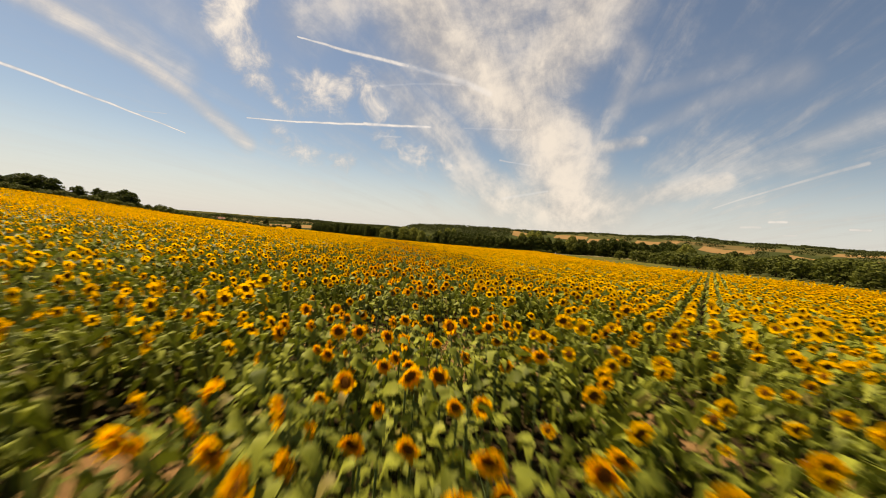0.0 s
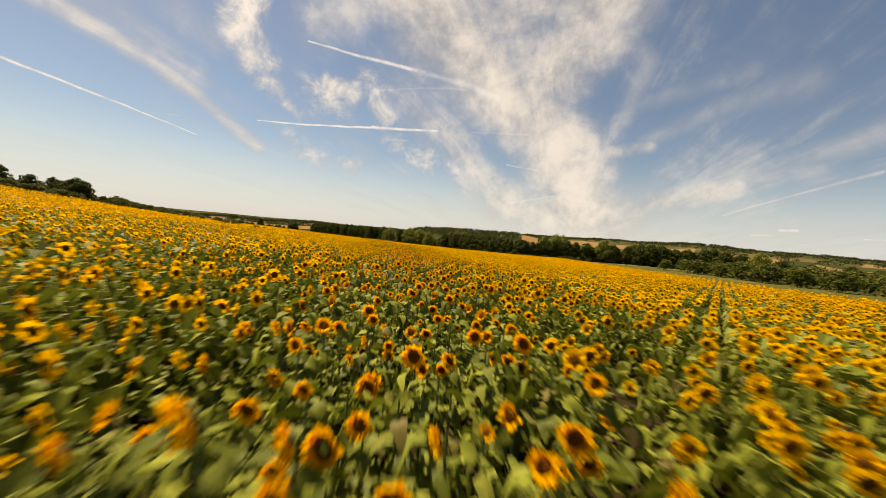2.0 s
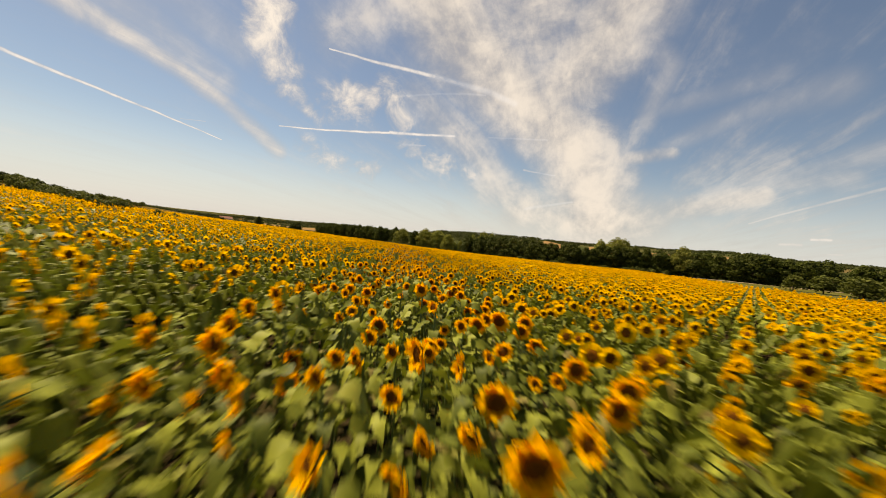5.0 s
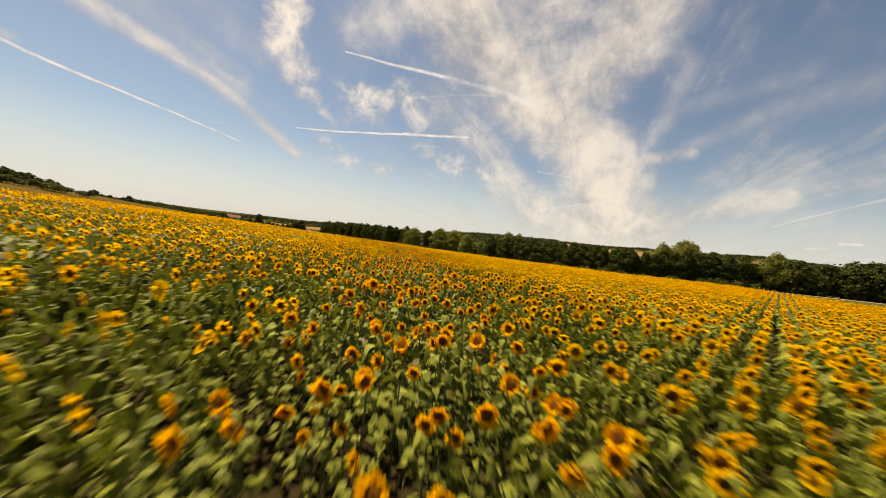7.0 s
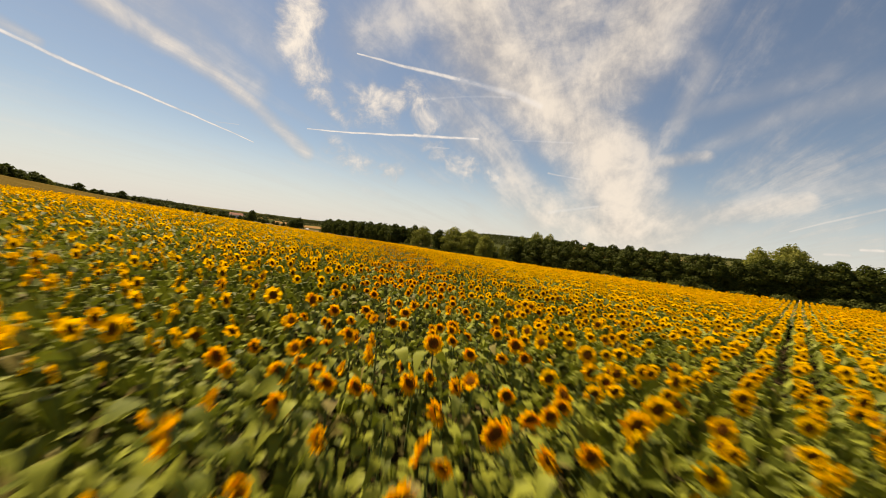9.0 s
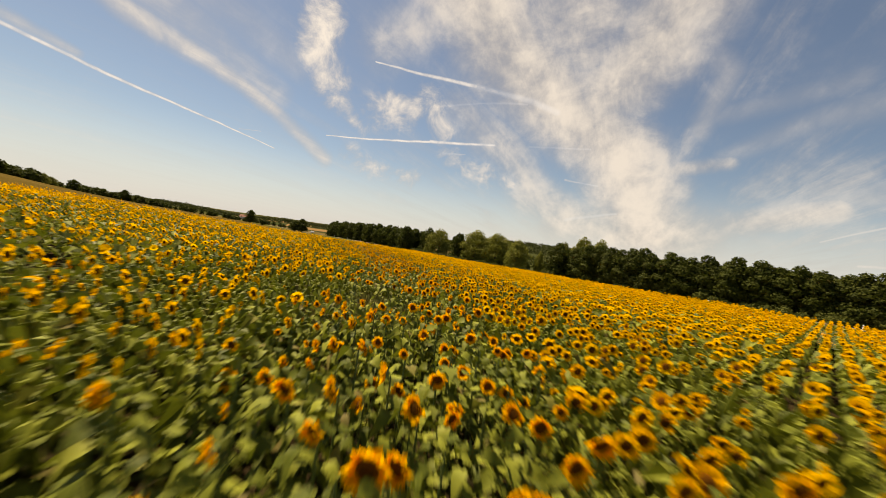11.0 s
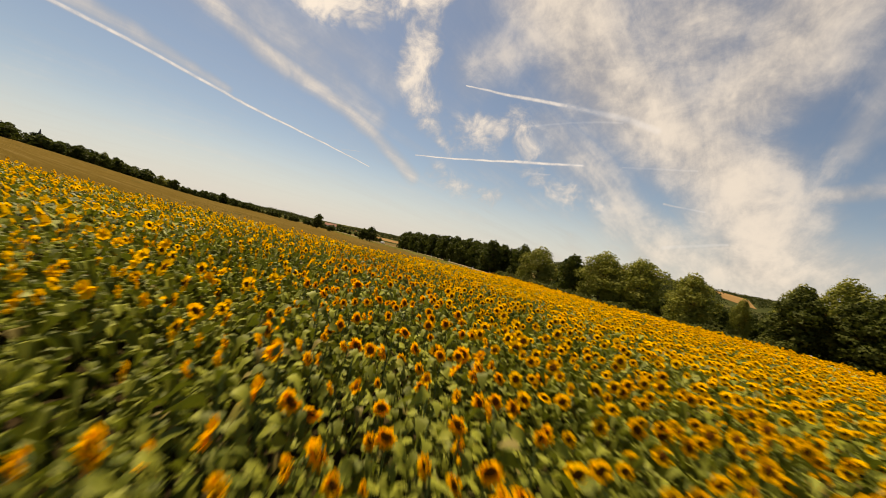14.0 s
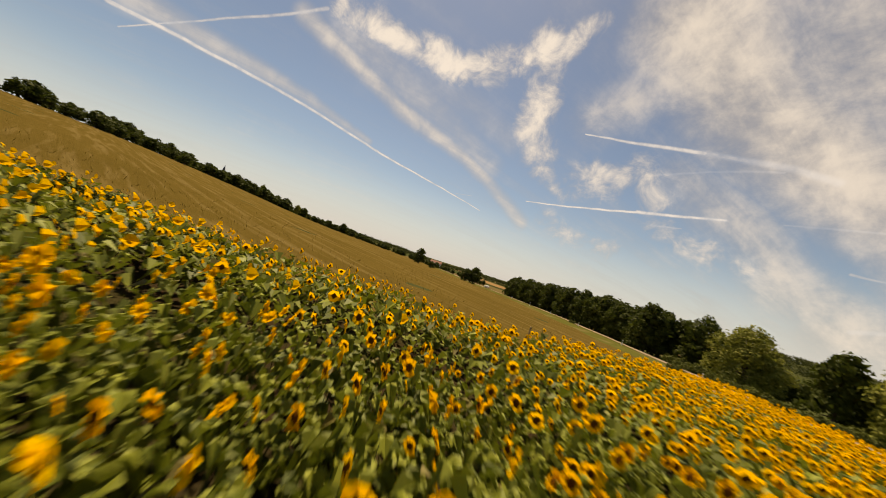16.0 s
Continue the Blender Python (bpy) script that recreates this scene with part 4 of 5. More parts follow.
v, t = blades(scatter([(-1.6, 10.1, 1.3), (0.9, 11.6, 0.9), (-0.4, 9.6, 0.9), (3.4, 12.0, 0.5)], 420), 0.28, 0.010, [DRYGRASS], 1.3)
tagged(new("straw", mesh_of("straw", v, t, [STRAW])), "bleached straw and dry grass lying in a clearing of the crop", "straw", kind="stuff")
spots_ = scatter([(-28.9, 170.3, 1.2), (-28.2, 167.3, 1.5), (0.8, 12.0, 0.5), (4.9, 6.8, 0.5), (-31.0, 177.5, 1.3)], 60)
zz = ground_z(spots_[:, 0], spots_[:, 1]) + wr.uniform(0.35, 1.05, len(spots_))
q = wr.normal(0, 0.045, (len(spots_), 5, 3)) + np.stack([spots_[:, 0], spots_[:, 1], zz], 1)[:, None]
t = (np.arange(len(spots_))[:, None, None] * 5 + np.array([[0, 1, 2], [0, 2, 3], [1, 3, 4], [0, 4, 2]])[None]).reshape(-1, 3)
tagged(new("seed_heads", mesh_of("seed_heads", q.reshape(-1, 3), t, [DRYGRASS])), "pale fluffy seed heads of dried weeds", "weeds", kind="stuff")

# withered leaves hanging and lying in the weedy gaps
spots_ = scatter(WEEDY, 140)
zz = ground_z(spots_[:, 0], spots_[:, 1]) + 0.1 + 0.95 * wr.random(len(spots_)) ** 1.5
q = wr.normal(0, 0.032, (len(spots_), 4, 3)) + np.stack([spots_[:, 0], spots_[:, 1], zz], 1)[:, None]
t = (np.arange(len(spots_))[:, None, None] * 4 + np.array([[0, 1, 2], [0, 2, 3]])[None]).reshape(-1, 3)
tagged(new("withered_leaves", mesh_of("withered_leaves", q.reshape(-1, 3), t, [DEADLEAF])), "withered pinkish brown leaves hanging among the weeds", "leaves", kind="stuff")

# small white flowers in the weeds
spots_ = scatter([(-26.9, 168.3, 1.3), (-28.0, 166.9, 0.9), (-7.0, 122.8, 0.7)], 60)
zz = ground_z(spots_[:, 0], spots_[:, 1]) + wr.uniform(0.45, 1.0, len(spots_))
c = np.stack([spots_[:, 0], spots_[:, 1], zz], 1)
a = wr.uniform(0, 6.28, len(spots_))
arm = 0.026 * np.stack([np.cos(a), np.sin(a), 0.3 * np.cos(a * 3)], 1)
cross_arm = 0.026 * np.stack([-np.sin(a), np.cos(a), 0.3 * np.sin(a * 2)], 1)
q = np.stack([c + arm, c + cross_arm, c - arm, c - cross_arm, c + (0, 0, -0.02)], 1)
t = (np.arange(len(spots_))[:, None, None] * 5 + np.array([[0, 1, 4], [1, 2, 4], [2, 3, 4], [3, 0, 4]])[None]).reshape(-1, 3)
tagged(new("daisies", mesh_of("daisies", q.reshape(-1, 3), t, [BLOOM])), "tiny white wildflowers dotted among the weeds", "flowers", kind="stuff")

# ---- trees ----
def leaf_cloud(r, lobes, count, size, flat=1.0):
    """Leaf sprays over the shells of several lobes: small triangles turned every way."""
    lobes = np.array(lobes, float)
    wgt = (lobes[:, 3] * lobes[:, 4]) + 0.01
    pick = r.choice(len(lobes), count, p=wgt / wgt.sum())
    d = r.normal(0, 1, (count, 3))
    d /= np.linalg.norm(d, axis=1)[:, None]
    d[:, 2] = np.where(d[:, 2] < -0.5, -d[:, 2] * 0.6, d[:, 2])
    rad = 1 - np.abs(r.normal(0, 0.16, count))
    rad = np.where(r.random(count) < 0.08, rad * 1.18, rad)
    L = lobes[pick]
    c = L[:, :3] + d * rad[:, None] * L[:, [3, 3, 4]]
    n = d + r.normal(0, 0.42, (count, 3))
    n /= np.linalg.norm(n, axis=1)[:, None]
    a = np.cross(n, r.normal(0, 1, (count, 3)))
    a /= np.linalg.norm(a, axis=1)[:, None] + 1e-9
    b = np.cross(n, a)
    s = (size * r.uniform(0.6, 1.4, count))[:, None]
    q = np.stack([c - a * s * 0.8 - b * s * 0.5, c + a * s * 0.8 - b * s * 0.4, c + b * s * 0.9], 1)
    return q.reshape(-1, 3), np.arange(3 * count).reshape(-1, 3)


def limb(bm, a, b, r0, r1, sides=6):
    a, b = Vector(a), Vector(b)
    q = (b - a).to_track_quat("Z", "Y").to_matrix().to_4x4()
    bmesh.ops.create_cone(bm, cap_ends=True, segments=sides, radius1=r0, radius2=r1, depth=(b - a).length, matrix=Matrix.Translation((a + b) / 2) @ q)


def tree_kind(name, r, height, spread, base, lobes_n, leaves, leaf, mat, label, category, group):
    """A tree of one kind: tapered trunk, limbs, and a crown of leaf sprays on uneven lobes."""
    top = thing(name, Matrix(), label, category, group)
    bm = bmesh.new()
    lobes = []
    limb(bm, (0, 0, -0.4), (0.1, 0.05, height * 0.45), 0.028 * height, 0.016 * height, 8)
    limb(bm, (0.1, 0.05, height * 0.45), (0.0, 0.15, height * 0.85), 0.016 * height, 0.004 * height, 6)
    for k in range(lobes_n):
        u = (k + 0.5) / lobes_n
        a = k * 2.4 + r.uniform(-0.5, 0.5)
        z = base + (height - base) * (0.06 + 0.80 * u)
        env = math.sin(math.pi * min(1.0, 0.26 + 0.68 * u)) ** 0.6
        reach = spread * env * r.uniform(0.40, 0.72)
        rad = spread * r.uniform(0.30, 0.46) * (0.75 + 0.4 * env) * (1.0 if u < 0.85 else 0.8)
        x, y = reach * math.cos(a), reach * math.sin(a)
        lobes.append((x, y, z, rad, rad * r.uniform(0.75, 1.05)))
        limb(bm, (0.05, 0.05, height * (0.15 + 0.35 * u)), (x * 0.85, y * 0.85, z - 0.1 * rad), 0.010 * height, 0.003 * height, 5)
    lobes.append((0, 0, base + 0.30 * (height - base), spread * 0.62, (height - base) * 0.34))
    lobes.append((0, 0, base + 0.60 * (height - base), spread * 0.60, (height - base) * 0.32))
    lobes.append((0, 0, height - spread * 0.35, spread * 0.35, spread * 0.36))
    part("trunk", bm, BARK, top)
    v, t = leaf_cloud(r, lobes, leaves, leaf)
    v[:, 2] = np.maximum(v[:, 2], base * 0.4)
    child("crown", mesh_of("crown", v, t, [mat]), top)
    return top


def shrub_kind(name, r, height, spread, leaves, leaf, mat, label, category, group):
    top = thing(name, Matrix(), label, category, group)
    lobes = []
    for k in range(7):
        bm = bmesh.new()
        a, u = k * 2.4, r.uniform(0.2, 0.75)
        x, y = spread * u * math.cos(a), spread * u * math.sin(a)
        h = height * r.uniform(0.4, 0.75)
        lobes.append((x, y, h * 0.7, spread * r.uniform(0.3, 0.5), h * 0.5))
        limb(bm, (x * 0.2, y * 0.2, -0.2), (x, y, h * 0.8), 0.02 * height, 0.006 * height, 5)
        part("stem", bm, BARK, top)
    v, t = leaf_cloud(r, lobes, leaves, leaf)
    v[:, 2] = np.maximum(v[:, 2], 0.03)
    child("foliage", mesh_of("foliage", v, t, [mat]), top)
    return top


tr = np.random.default_rng(11)
used = set()


def stand(pattern, x, y, scale=1.0, wide=1.0, spin=None, label="", sink=0.0):
    a = tr.uniform(0, 6.28) if spin is None else spin
    m = Matrix.Translation((x, y, float(ground_z(x, y)) - sink)) @ Matrix.Rotation(a, 4, "Z") @ Matrix.Diagonal((scale * wide, scale * wide, scale, 1))
    if pattern.name in used:
        ob = copy_thing(pattern, m @ Matrix.Diagonal((*(1 / k for k in pattern.scale), 1)))
    else:
        used.add(pattern.name)
        ob = pattern
        ob.matrix_basis = m
    return tagged(ob, label)


oaks = [tree_kind("oak_tree", tr, 13.0, 4.9, 0.3, 15, 2000, 0.49, DARKLEAF, "dense dark green broadleaf tree in the roadside hedge", "tree", "trees along the road") for _ in range(3)]
hedge_trees = [tree_kind("hornbeam_tree", tr, 10.5, 3.4, 0.1, 14, 5400, 0.25, DARKLEAF, "dark upright tree of a closed hedge, leafy to the ground", "tree", "hedge trees") for _ in range(3)]
willows = [tree_kind("willow_tree", tr, 12.5, 5.4, 0.3, 16, 9000, 0.235, PALELEAF, "rounded grey-green willow at the field's end", "tree", "willows at the field end") for _ in range(2)]
orchard = [tree_kind("fruit_tree", tr, 5.2, 3.0, 0.5, 9, 800, 0.34, BUSHLEAF, "low rounded fruit tree in the orchard below the field", "tree", "orchard trees") for _ in range(3)]
small_trees = [tree_kind("field_tree", tr, 10.0, 4.4, 0.1, 9, 380, 0.86, DARKLEAF, "distant dark field tree", "tree", "distant trees") for _ in range(3)]
shrubs = [shrub_kind("shrub", tr, 3.0, 2.3, 1400, 0.17, BUSHLEAF, "leafy green shrub at the edge of the field", "shrub", "shrubs") for _ in range(3)]

# the dark hedge along the road: its height, by the place along it
def hedge_height(x):
    return float(np.interp(x, (-10, 12, 24, 36, 46, 52, 62, 72, 82, 150), (11.2, 11.7, 10.8, 9.8, 9.5, 10.6, 10.8, 10.4, 11.6, 11.8)))


for x, y, h in along_road(2.9, 8.0):
    if -8 < x < 66 and y < 278:
        stand(hedge_trees[tr.integers(3)], x + tr.normal(0, 0.4), y + tr.normal(0, 0.4), hedge_height(x) / 10.5 * tr.uniform(0.92, 1.06), 1.12)
    elif 66 <= x < 150 and tr.random() < 0.85:
        stand(oaks[tr.integers(3)] if tr.random() < 0.75 else shrubs[tr.integers(3)], x, y + tr.uniform(0, 8), hedge_height(x) / 13.0 * tr.uniform(0.88, 1.12), 1.2)
    elif -150 < x < -66:
        stand(oaks[tr.integers(3)], x + tr.normal(0, 0.8), y + tr.uniform(0, 5), tr.uniform(0.78, 0.98), 1.0)
for x, y, h in along_road(6.0, 15.0):
    if -2 < x < 120:
        stand(oaks[tr.integers(3)], x + tr.normal(0, 1), y + tr.uniform(0, 4), hedge_height(x) / 13.0 * tr.uniform(0.72, 0.92), 1.1)
    elif -150 < x < -62:
        stand(oaks[tr.integers(3)], x, y + 4, tr.uniform(0.80, 1.02), 1.1)
# single trees past the hedge's end, paler ones standing over it, and field trees
for x, y, s, w, kind in ((-10.6, 277.5, 0.68, 0.5, willows[1]), (-18.3, 279.2, 0.92, 1.02, willows[0]), (-26.0, 292, 1.10, 1.25, willows[1]), (-33.8, 294, 1.12, 1.25, willows[0]), (-41.5, 298, 0.94, 0.95, oaks[0]), (-51.5, 308, 1.04, 1.16, willows[1]), (-59.0, 319, 1.04, 0.95, oaks[1]),
                         (-67, 324, 0.95, 1.0, oaks[2]), (2.5, 277, 1.22, 0.75, willows[1]), (7.5, 274.5, 1.18, 0.75, willows[0]), (-3.5, 276, 1.02, 0.7, willows[0]), (51, 226, 1.08, 0.8, willows[0]), (57.5, 225, 1.20, 0.9, willows[1]), (63, 231, 1.20, 0.9, willows[0]), (81.5, 219, 1.06, 0.9, willows[0]), (110, 226, 1.0, 1.1, willows[0]),
                         (107, 152, 0.80, 1.0, willows[1]), (-156, 366, 0.72, 1.3, oaks[0]), (-160, 364, 0.55, 1.3, oaks[1]), (-182, 350, 0.66, 1.1, oaks[2]), (-175, 353, 0.3, 1.4, oaks[1]), (-381, 427, 0.85, 1.3, oaks[0]), (-370, 431, 0.5, 1.5, oaks[1]), (-392, 424, 0.5, 1.4, oaks[2]), (-336, 358, 0.62, 1.4, oaks[1]), (-425, 394, 0.95, 1.0, willows[0]), (-445, 411, 0.85, 1.1, willows[1]), (-530, 392, 1.8, 0.55, willows[1])):
    stand(kind, x, y, s, w)
for x, y, h in along_road(2.6, 4.6):
    if -62 < x < -6:
        stand(shrubs[tr.integers(3)], x + tr.normal(0, 0.8), y + tr.normal(0, 0.8), tr.uniform(0.5, 1.15), 1.15)
for x, y, h in along_road(4.2, 4.4):
    if 18 < x < 72:
        stand(shrubs[tr.integers(3)], x + tr.normal(0, 0.8), y + tr.normal(0, 0.6), tr.uniform(0.7, 1.3), 1.2)
for i in range(16):
    stand(oaks[tr.integers(3)], -45 + 4.2 * i + tr.normal(0, 2), 326 + tr.uniform(-8, 26) - 0.9 * i, tr.uniform(0.35, 0.55), 1.3)
for i in range(34):
    x, y = tr.uniform(-30, 70), tr.uniform(284, 345)
    if i % 2:
        stand(oaks[tr.integers(3)], x, y, tr.uniform(0.25, 0.42), 1.4)
    else:
        stand(shrubs[tr.integers(3)], x, y, tr.uniform(0.9, 1.6), 1.3)
# orchard below the field on the valley side
for i in range(11):
    for j in range(14):
        x, y = 84 + 6.6 * i + 1.0 * j + tr.normal(0, 0.8), 44 + 11 * j + tr.normal(0, 1.2) - 2 * i
        if y < 196 and tr.random() < 0.93:
            stand(orchard[tr.integers(3)], x, y, tr.uniform(0.85, 1.3), 1.35)
for i in range(26):
    stand(oaks[tr.integers(3)], 120 + tr.uniform(0, 180), 215 + tr.uniform(0, 130), tr.uniform(0.7, 1.2), 1.1)
# two clumps of trees on the left skyline, lower growth behind and between them
for x, y, h, w in ((-145.5, 159, 7.6, 1.25), (-150, 161, 8.4, 1.2), (-157, 166, 7.4, 1.3), (-165, 171, 6.6, 1.4), (-174, 176, 6.6, 1.4), (-183, 181, 7.6, 0.9),
                   (-190, 178, 7.2, 1.2), (-194, 170, 9.0, 1.1), (-199, 169, 9.6, 1.15), (-205, 168, 9.4, 1.15), (-211, 170, 8.8, 1.2), (-217, 176, 8.0, 1.2), (-224, 172, 6.8, 1.3), (-232, 176, 6.0, 1.4), (-241, 172, 6.4, 1.4), (-250, 178, 6.0, 1.5), (-262, 176, 6.6, 1.4), (-275, 182, 6.6, 1.5)):
    stand(oaks[tr.integers(3)], x, y, h / 13.0, w * 1.25)
for i in range(22):
    u = i / 21.0
    stand(shrubs[tr.integers(3)], -143 - 92 * u + tr.normal(0, 1.5), 153 + 16 * u + tr.normal(0, 2), tr.uniform(0.8, 1.5), 1.5)
# a strip of scrub running away from the nearer clump
for i in range(13):
    u = i / 12.0
    stand(shrubs[tr.integers(3)], -140 + 11 * u + tr.normal(0, 0.8), 160 + 30 * u + tr.normal(0, 1), tr.uniform(0.8, 1.35) * (1 - 0.3 * u), 1.4)
for i in range(56):
    u = i / 55.0
    stand(oaks[tr.integers(3)] if i % 3 == 0 else small_trees[tr.integers(3)], -296 - 90 * u + tr.normal(0, 4), 232 + 133 * u + tr.normal(0, 5), tr.uniform(0.75, 1.2) * (0.85 if i % 3 == 0 else 1.1) * (0.52 + 0.38 * u), 1.45)
for i in range(110):
    u = i / 109.0
    stand(small_trees[tr.integers(3)], -285 - 235 * u + tr.normal(0, 3), 200 + 190 * u + tr.normal(0, 6), tr.uniform(0.5, 1.05), 1.3)
# shrubs between the field and the meadow
for x, y, s in ((-56, 124, 0.9), (-60, 119, 1.1), (-66, 123, 1.2), (-71, 130, 1.1), (-77, 128, 1.2), (-84, 133, 1.3), (-92, 137, 1.2), (-100, 141, 1.4), (-110, 146, 1.3), (-121, 152, 1.5), (-131, 158, 1.6),
                (-69, 224, 0.55), (-71.5, 225.5, 0.5), (-75, 221.5, 0.65), (-78, 219, 0.6), (24, 221, 0.9), (20, 226, 0.8), (-12, 261, 0.8), (-44, 279, 0.5), (40, 214, 0.9), (48, 212, 1.0), (-60, 290, 0.6), (-88, 320, 0.6)):
    stand(shrubs[tr.integers(3)], x, y, s)
# field trees far to the left and ahead
for i in range(110):
    u = i / 109.0
    stand(small_trees[tr.integers(3)], -215 - 330 * u + tr.normal(0, 6), 470 - 70 * u + tr.normal(0, 7), tr.uniform(0.45, 0.9) * (0.6 + 0.4 * u), 1.35)
for i in range(24):
    stand(small_trees[tr.integers(3)], -560 - 8 * i + tr.normal(0, 5), 372 - 9 * i + tr.normal(0, 6), tr.uniform(0.9, 1.3), 1.2)
for i in range(14):
    stand(small_trees[tr.integers(3)], -395 + tr.normal(0, 22), 432 + tr.normal(0, 12), tr.uniform(0.5, 0.9), 1.2)


def far_woods(name, spots, label):
    """Woodland too far to count its trees: one mass of leaf sprays."""
    lobes = []
    for x, y, s in spots:
        if on_far_field(x, y):
            continue
        z = float(ground_z(x, y))
        lobes.append((x, y, z + s * 0.30, s * 1.05, s * 0.62))
    v, t = leaf_cloud(tr, lobes, len(lobes) * 55, 0.9)
    big = np.repeat(np.linalg.norm(v.reshape(-1, 3, 3)[:, 0, :2], axis=1) / 600.0, 3)
    c = np.repeat(v.reshape(-1, 3, 3).mean(1), 3, axis=0)
    v = c + (v - c) * np.clip(big, 1.0, 2.6)[:, None]
    tagged(new(name, mesh_of(name, v, t, [WOODS])), label, "woods", kind="stuff")


spots = []
for i in range(520):
    az, d = radians(tr.uniform(-6, 62)), tr.uniform(300, 720)
    x, y = d * math.sin(az), 60 + d * math.cos(az)
    if d > 380 or tr.random() < 0.5:
        spots.append((x, y, tr.uniform(6, 11)))
far_woods("valley_woods", spots, "woods and hedges filling the valley floor")
spots = []
for i in range(1000):
    az = tr.uniform(-18, 75)
    d = 1960 + 90 * math.sin(az * 0.3) + tr.normal(0, 45)
    spots.append((d * math.sin(radians(az)), 100 + d * math.cos(radians(az)), tr.uniform(9, 15) * (0.35 if az < -14 else 1.0)))
for i in range(700):
    az, d = tr.uniform(-10, 65), tr.choice([800, 950, 1150, 1300, 1450, 1700]) + tr.normal(0, 25)
    spots.append((d * math.sin(radians(az)), 100 + d * math.cos(radians(az)), tr.uniform(7, 12)))
for i in range(420):
    az, d = radians(tr.uniform(-7.5, 16)), tr.uniform(780, 1060)
    spots.append((d * math.sin(az), 100 + d * math.cos(az), tr.uniform(8, 12)))
for i in range(640):
    az = tr.uniform(-56, -14)
    d = tr.choice([1080, 1150, 1420, 1650, 1960, 1990, 2030]) + tr.normal(0, 25)
    spots.append((d * math.sin(radians(az)), 100 + d * math.cos(radians(az)), tr.uniform(12, 19) if d > 1500 else tr.uniform(5, 8)))
far_woods("hill_woods", spots, "wooded ridges and hedgerows on the far hills")


# ---- buildings, posts, car ----
def church(x, y, turn):
    top = thing("church", Matrix.Translation((x, y, float(ground_z(x, y)) - 4.5)) @ Matrix.Rotation(turn, 4, "Z"), "village church of grey stone with a slender slate spire", "church")
    part("tower", box(bmesh.new(), -3, -3, 0, 3, 3, 15, 0.15), STONE, top)
    bm = bmesh.new()
    bmesh.ops.create_cone(bm, cap_ends=True, segments=8, radius1=3.3, radius2=0.08, depth=14, matrix=Matrix.Translation((0, 0, 22)))
    part("spire", bm, SLATE, top)
    part("nave", box(bmesh.new(), 3, -5, 0, 24, 5, 7, 0.1), STONE, top)
    part("nave_roof", gable(3, -5.5, 24.5, 5.5, 7, 11.5), SLATE, top)
    for k in range(4):
        part("window", box(bmesh.new(), 5.5 + 4.6 * k, -5.06, 2.5, 6.8 + 4.6 * k, -4.9, 5.5), GLASS, top)


def gable(x0, y0, x1, y1, z0, z1):
    bm = bmesh.new()
    ym = (y0 + y1) / 2
    a = [bm.verts.new(p) for p in ((x0, y0, z0), (x1, y0, z0), (x1, y1, z0), (x0, y1, z0), (x0, ym, z1), (x1, ym, z1))]
    for f in ((0, 1, 5, 4), (2, 3, 4, 5), (0, 4, 3), (1, 2, 5), (3, 2, 1, 0)):
        bm.faces.new([a[k] for k in f])
    return bm


def house(x, y, turn, w, d, h):
    top = thing("house", Matrix.Translation((x, y, float(ground_z(x, y)) - 0.2)) @ Matrix.Rotation(turn, 4, "Z"), "plastered village house with a red tiled gable roof", "house", "village houses")
    part("wall", box(bmesh.new(), 0, 0, 0, w, d, h), PLASTER, top)
    part("roof", gable(-0.4, -0.5, w + 0.4, d + 0.5, h, h + d * 0.42), TILE, top)
    part("chimney", box(bmesh.new(), w * 0.7, d * 0.45, h, w * 0.7 + 0.7, d * 0.45 + 0.7, h + d * 0.42 + 0.9), STONE, top)
    for k in range(int(w // 3)):
        part("window", box(bmesh.new(), 1 + 3 * k, -0.05, 1.2, 2.1 + 3 * k, 0.05, 2.6), GLASS, top)


church(-552, 350, 0.6)
for x, y, a, w in ((-668, 352, 0.5, 12), (-700, 365, 0.2, 10), (-652, 400, 0.9, 11), (-640, 340, 0.3, 13), (-715, 330, 0.1, 12), (-610, 418, 0.7, 10), (-395, 594, 0.8, 14), (-408, 604, 0.5, 10)):
    house(x, y, a, w, 8, 4.6)


def marker_post(x, y, turn):
    top = thing("marker_post", Matrix.Translation((x, y, float(ground_z(x, y)) + 0.64)) @ Matrix.Rotation(turn, 4, "Z"), "white roadside marker post with a dark band", "post", "marker posts")
    bm = bmesh.new()
    bmesh.ops.create_cone(bm, cap_ends=True, segments=10, radius1=0.10, radius2=0.085, depth=1.1, matrix=Matrix.Translation((0, 0, 0.5)))
    part("shaft", bm, WHITE, top)
    bm = bmesh.new()
    bmesh.ops.create_cone(bm, cap_ends=True, segments=10, radius1=0.09, radius2=0.05, depth=0.07, matrix=Matrix.Translation((0, 0, 1.085)))
    part("cap", bm, WHITE, top)
    bm = bmesh.new()
    bmesh.ops.create_cone(bm, cap_ends=False, segments=10, radius1=0.094, radius2=0.092, depth=0.16, matrix=Matrix.Translation((0, 0, 0.85)))
    part("band", bm, BLACK, top)


for x, y, h in along_road(19.0, -3.0):
    if -140 < x < 75:
        marker_post(x, y, h)


def stake(x, y):
    top = thing("stake", Matrix.Translation((x, y, float(ground_z(x, y)) - 0.2)) @ Matrix.Rotation(x, 4, "Z"), "weathered wooden stake at the field's edge", "stake", "stakes")
    bm = bmesh.new()
    bmesh.ops.create_cone(bm, cap_ends=True, segments=7, radius1=0.06, radius2=0.05, depth=1.9, matrix=Matrix.Translation((0, 0, 0.9)))
    part("pole", bm, WOOD, top)


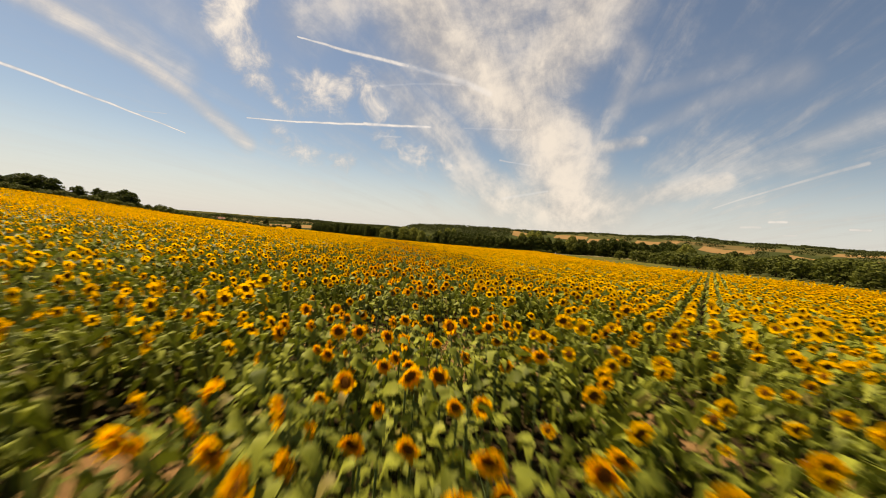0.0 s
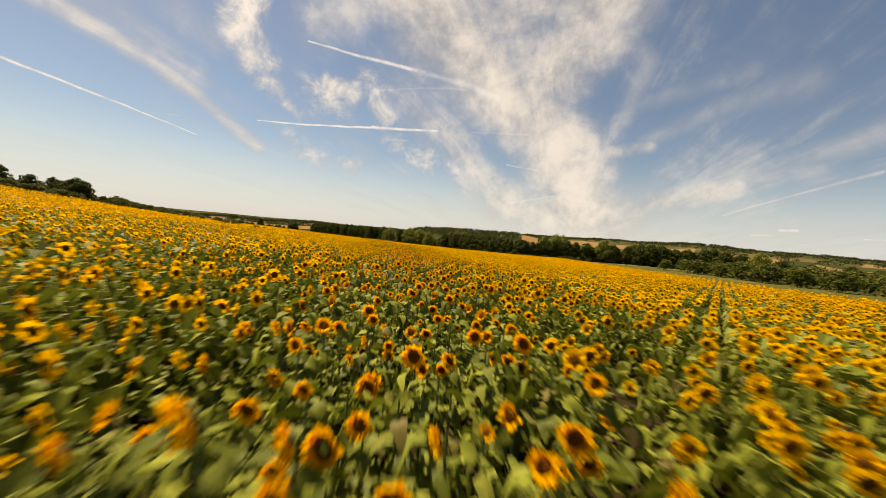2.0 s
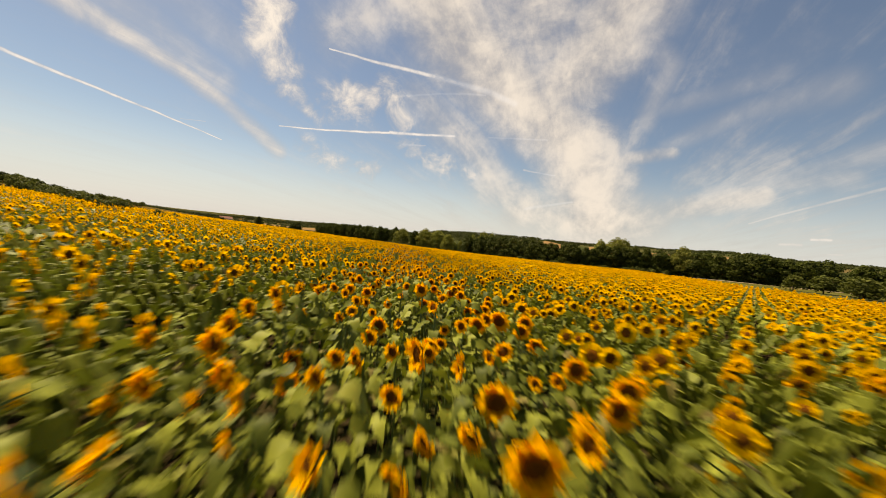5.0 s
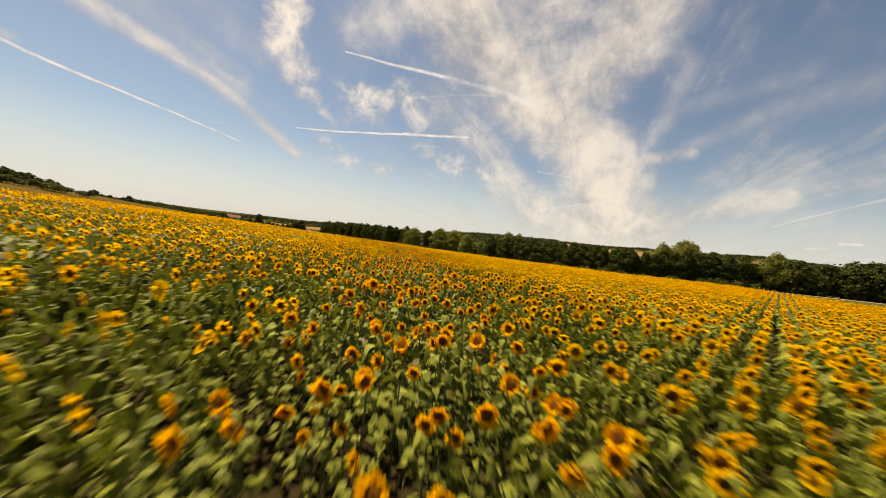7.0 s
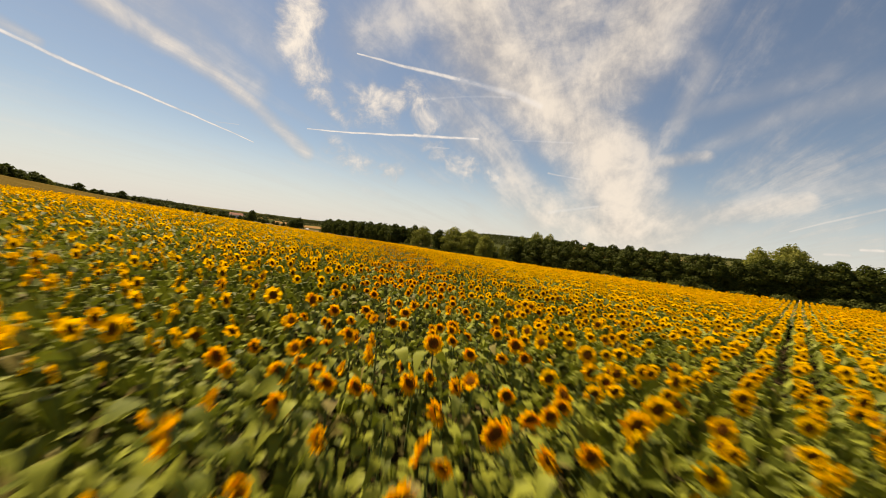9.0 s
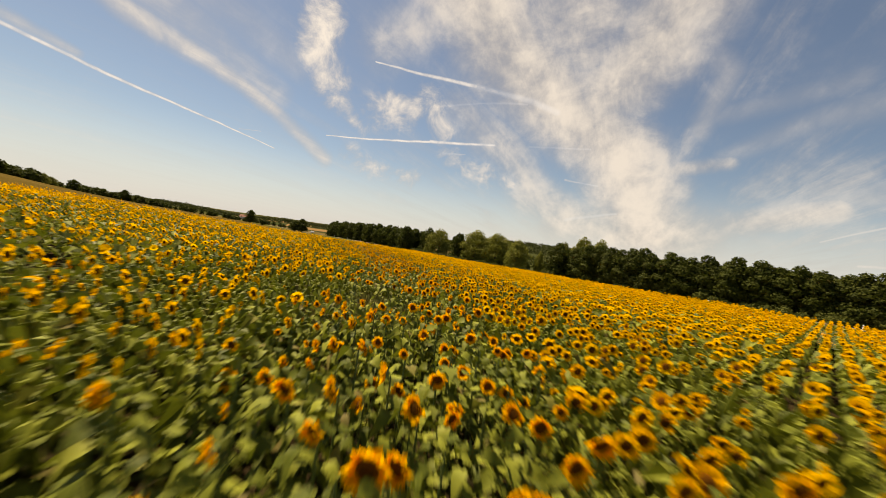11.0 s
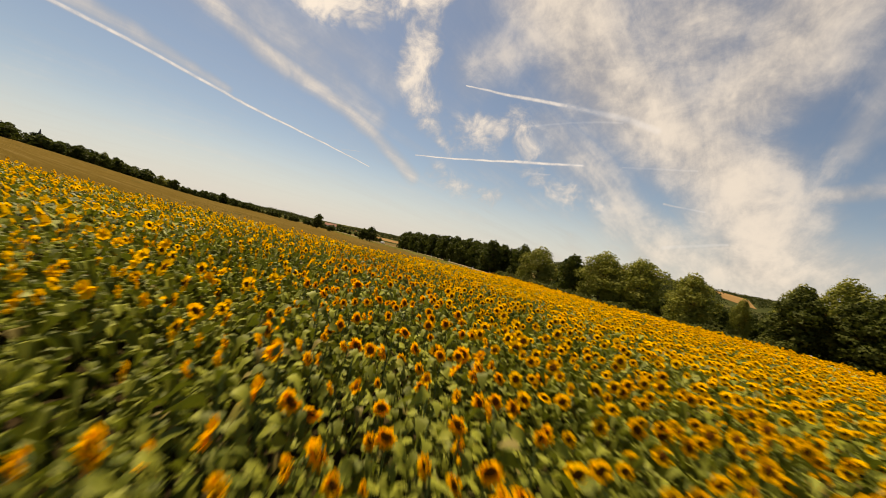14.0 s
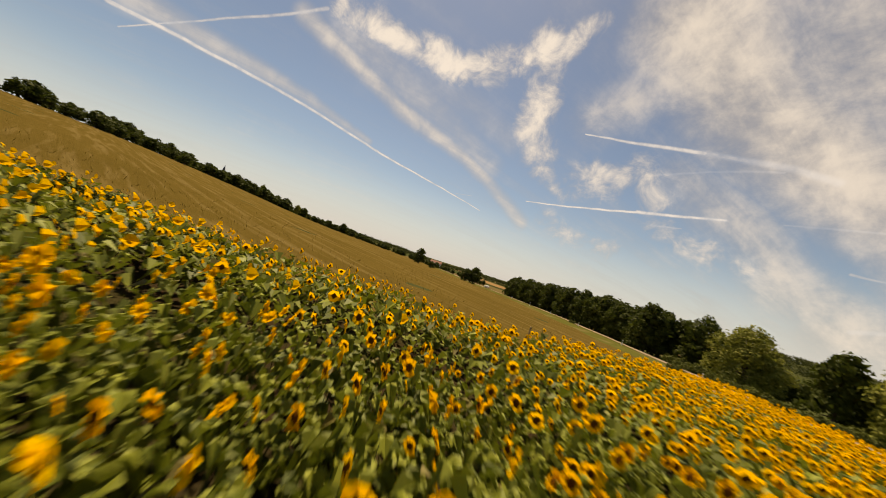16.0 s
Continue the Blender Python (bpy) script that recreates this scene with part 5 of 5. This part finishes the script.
for x, y in ((-64.6, 243), (-63.2, 254)):
    stake(x, y)


def car(x, y, turn, paint, label):
    top = thing("car", Matrix.Translation((x, y, float(ground_z(x, y)) + 0.88)) @ Matrix.Rotation(turn, 4, "Z"), label, "car")
    prof = [(-2.0, 0.32), (-2.05, 0.75), (-1.95, 1.0), (-1.55, 1.42), (0.25, 1.46), (1.0, 1.0), (1.85, 0.85), (2.05, 0.6), (2.0, 0.32)]
    bm = bmesh.new()
    sides = [[bm.verts.new((a, s * (0.86 if z < 1.05 else 0.70), z)) for a, z in prof] for s in (-1, 1)]
    bm.faces.new(sides[0])
    bm.faces.new(sides[1][::-1])
    for k in range(len(prof)):
        j = (k + 1) % len(prof)
        bm.faces.new([sides[0][j], sides[0][k], sides[1][k], sides[1][j]])
    bmesh.ops.recalc_face_normals(bm, faces=bm.faces)
    bmesh.ops.bevel(bm, geom=list(bm.edges), offset=0.04, segments=2, affect="EDGES")
    part("body", bm, paint, top)
    for s in (-1, 1):
        bm = bmesh.new()
        q = [bm.verts.new((a, s * w, z)) for a, w, z in ((-1.5, 0.80, 1.05), (0.75, 0.80, 1.05), (0.2, 0.725, 1.38), (-1.3, 0.725, 1.38))]
        bm.faces.new(q if s < 0 else q[::-1])
        bmesh.ops.solidify(bm, geom=bm.faces[:], thickness=0.02)
        part("side_window", bm, GLASS, top)
        for a in (-1.3, 1.25):
            bm = bmesh.new()
            bmesh.ops.create_cone(bm, cap_ends=True, segments=18, radius1=0.31, radius2=0.31, depth=0.2, matrix=Matrix.Translation((a, s * 0.78, 0.31)) @ Matrix.Rotation(radians(90), 4, "X"))
            tyre = part("wheel", bm, RUBBER, top)
            bm = bmesh.new()
            bmesh.ops.create_cone(bm, cap_ends=True, segments=14, radius1=0.19, radius2=0.19, depth=0.22, matrix=Matrix.Translation((a, s * 0.78, 0.31)) @ Matrix.Rotation(radians(90), 4, "X"))
            part("rim", bm, SLATE, tyre)
    bm = bmesh.new()
    box(bm, 0.42, -0.62, 1.02, 0.82, 0.62, 1.36)
    bmesh.ops.rotate(bm, verts=bm.verts, cent=(0.62, 0, 1.2), matrix=Matrix.Rotation(radians(8), 3, "Y"))
    part("windscreen", bm, GLASS, top)


car(-160.5, 386.5, 2.5, WHITE, "small white hatchback car on the road by the trees")

# tall dry grass along the meadow's edge
k = 7000
gx, gy = wr.uniform(-125, -56, k), wr.uniform(205, 300, k)
ok = inside(gx, gy, MEADOW_EDGE) & (np.hypot(gx + 54, gy - 222) < 70 * wr.random(k) ** 0.5 + 12)
v, t = blades(np.stack([gx[ok], gy[ok]], 1), 0.24, 0.02, [DRYGRASS], 0.9)
tagged(new("meadow_grass", mesh_of("meadow_grass", v, t, [MEADOWGRASS])), "tall dry meadow grass at the edge of the sunflowers", "grass", kind="stuff")
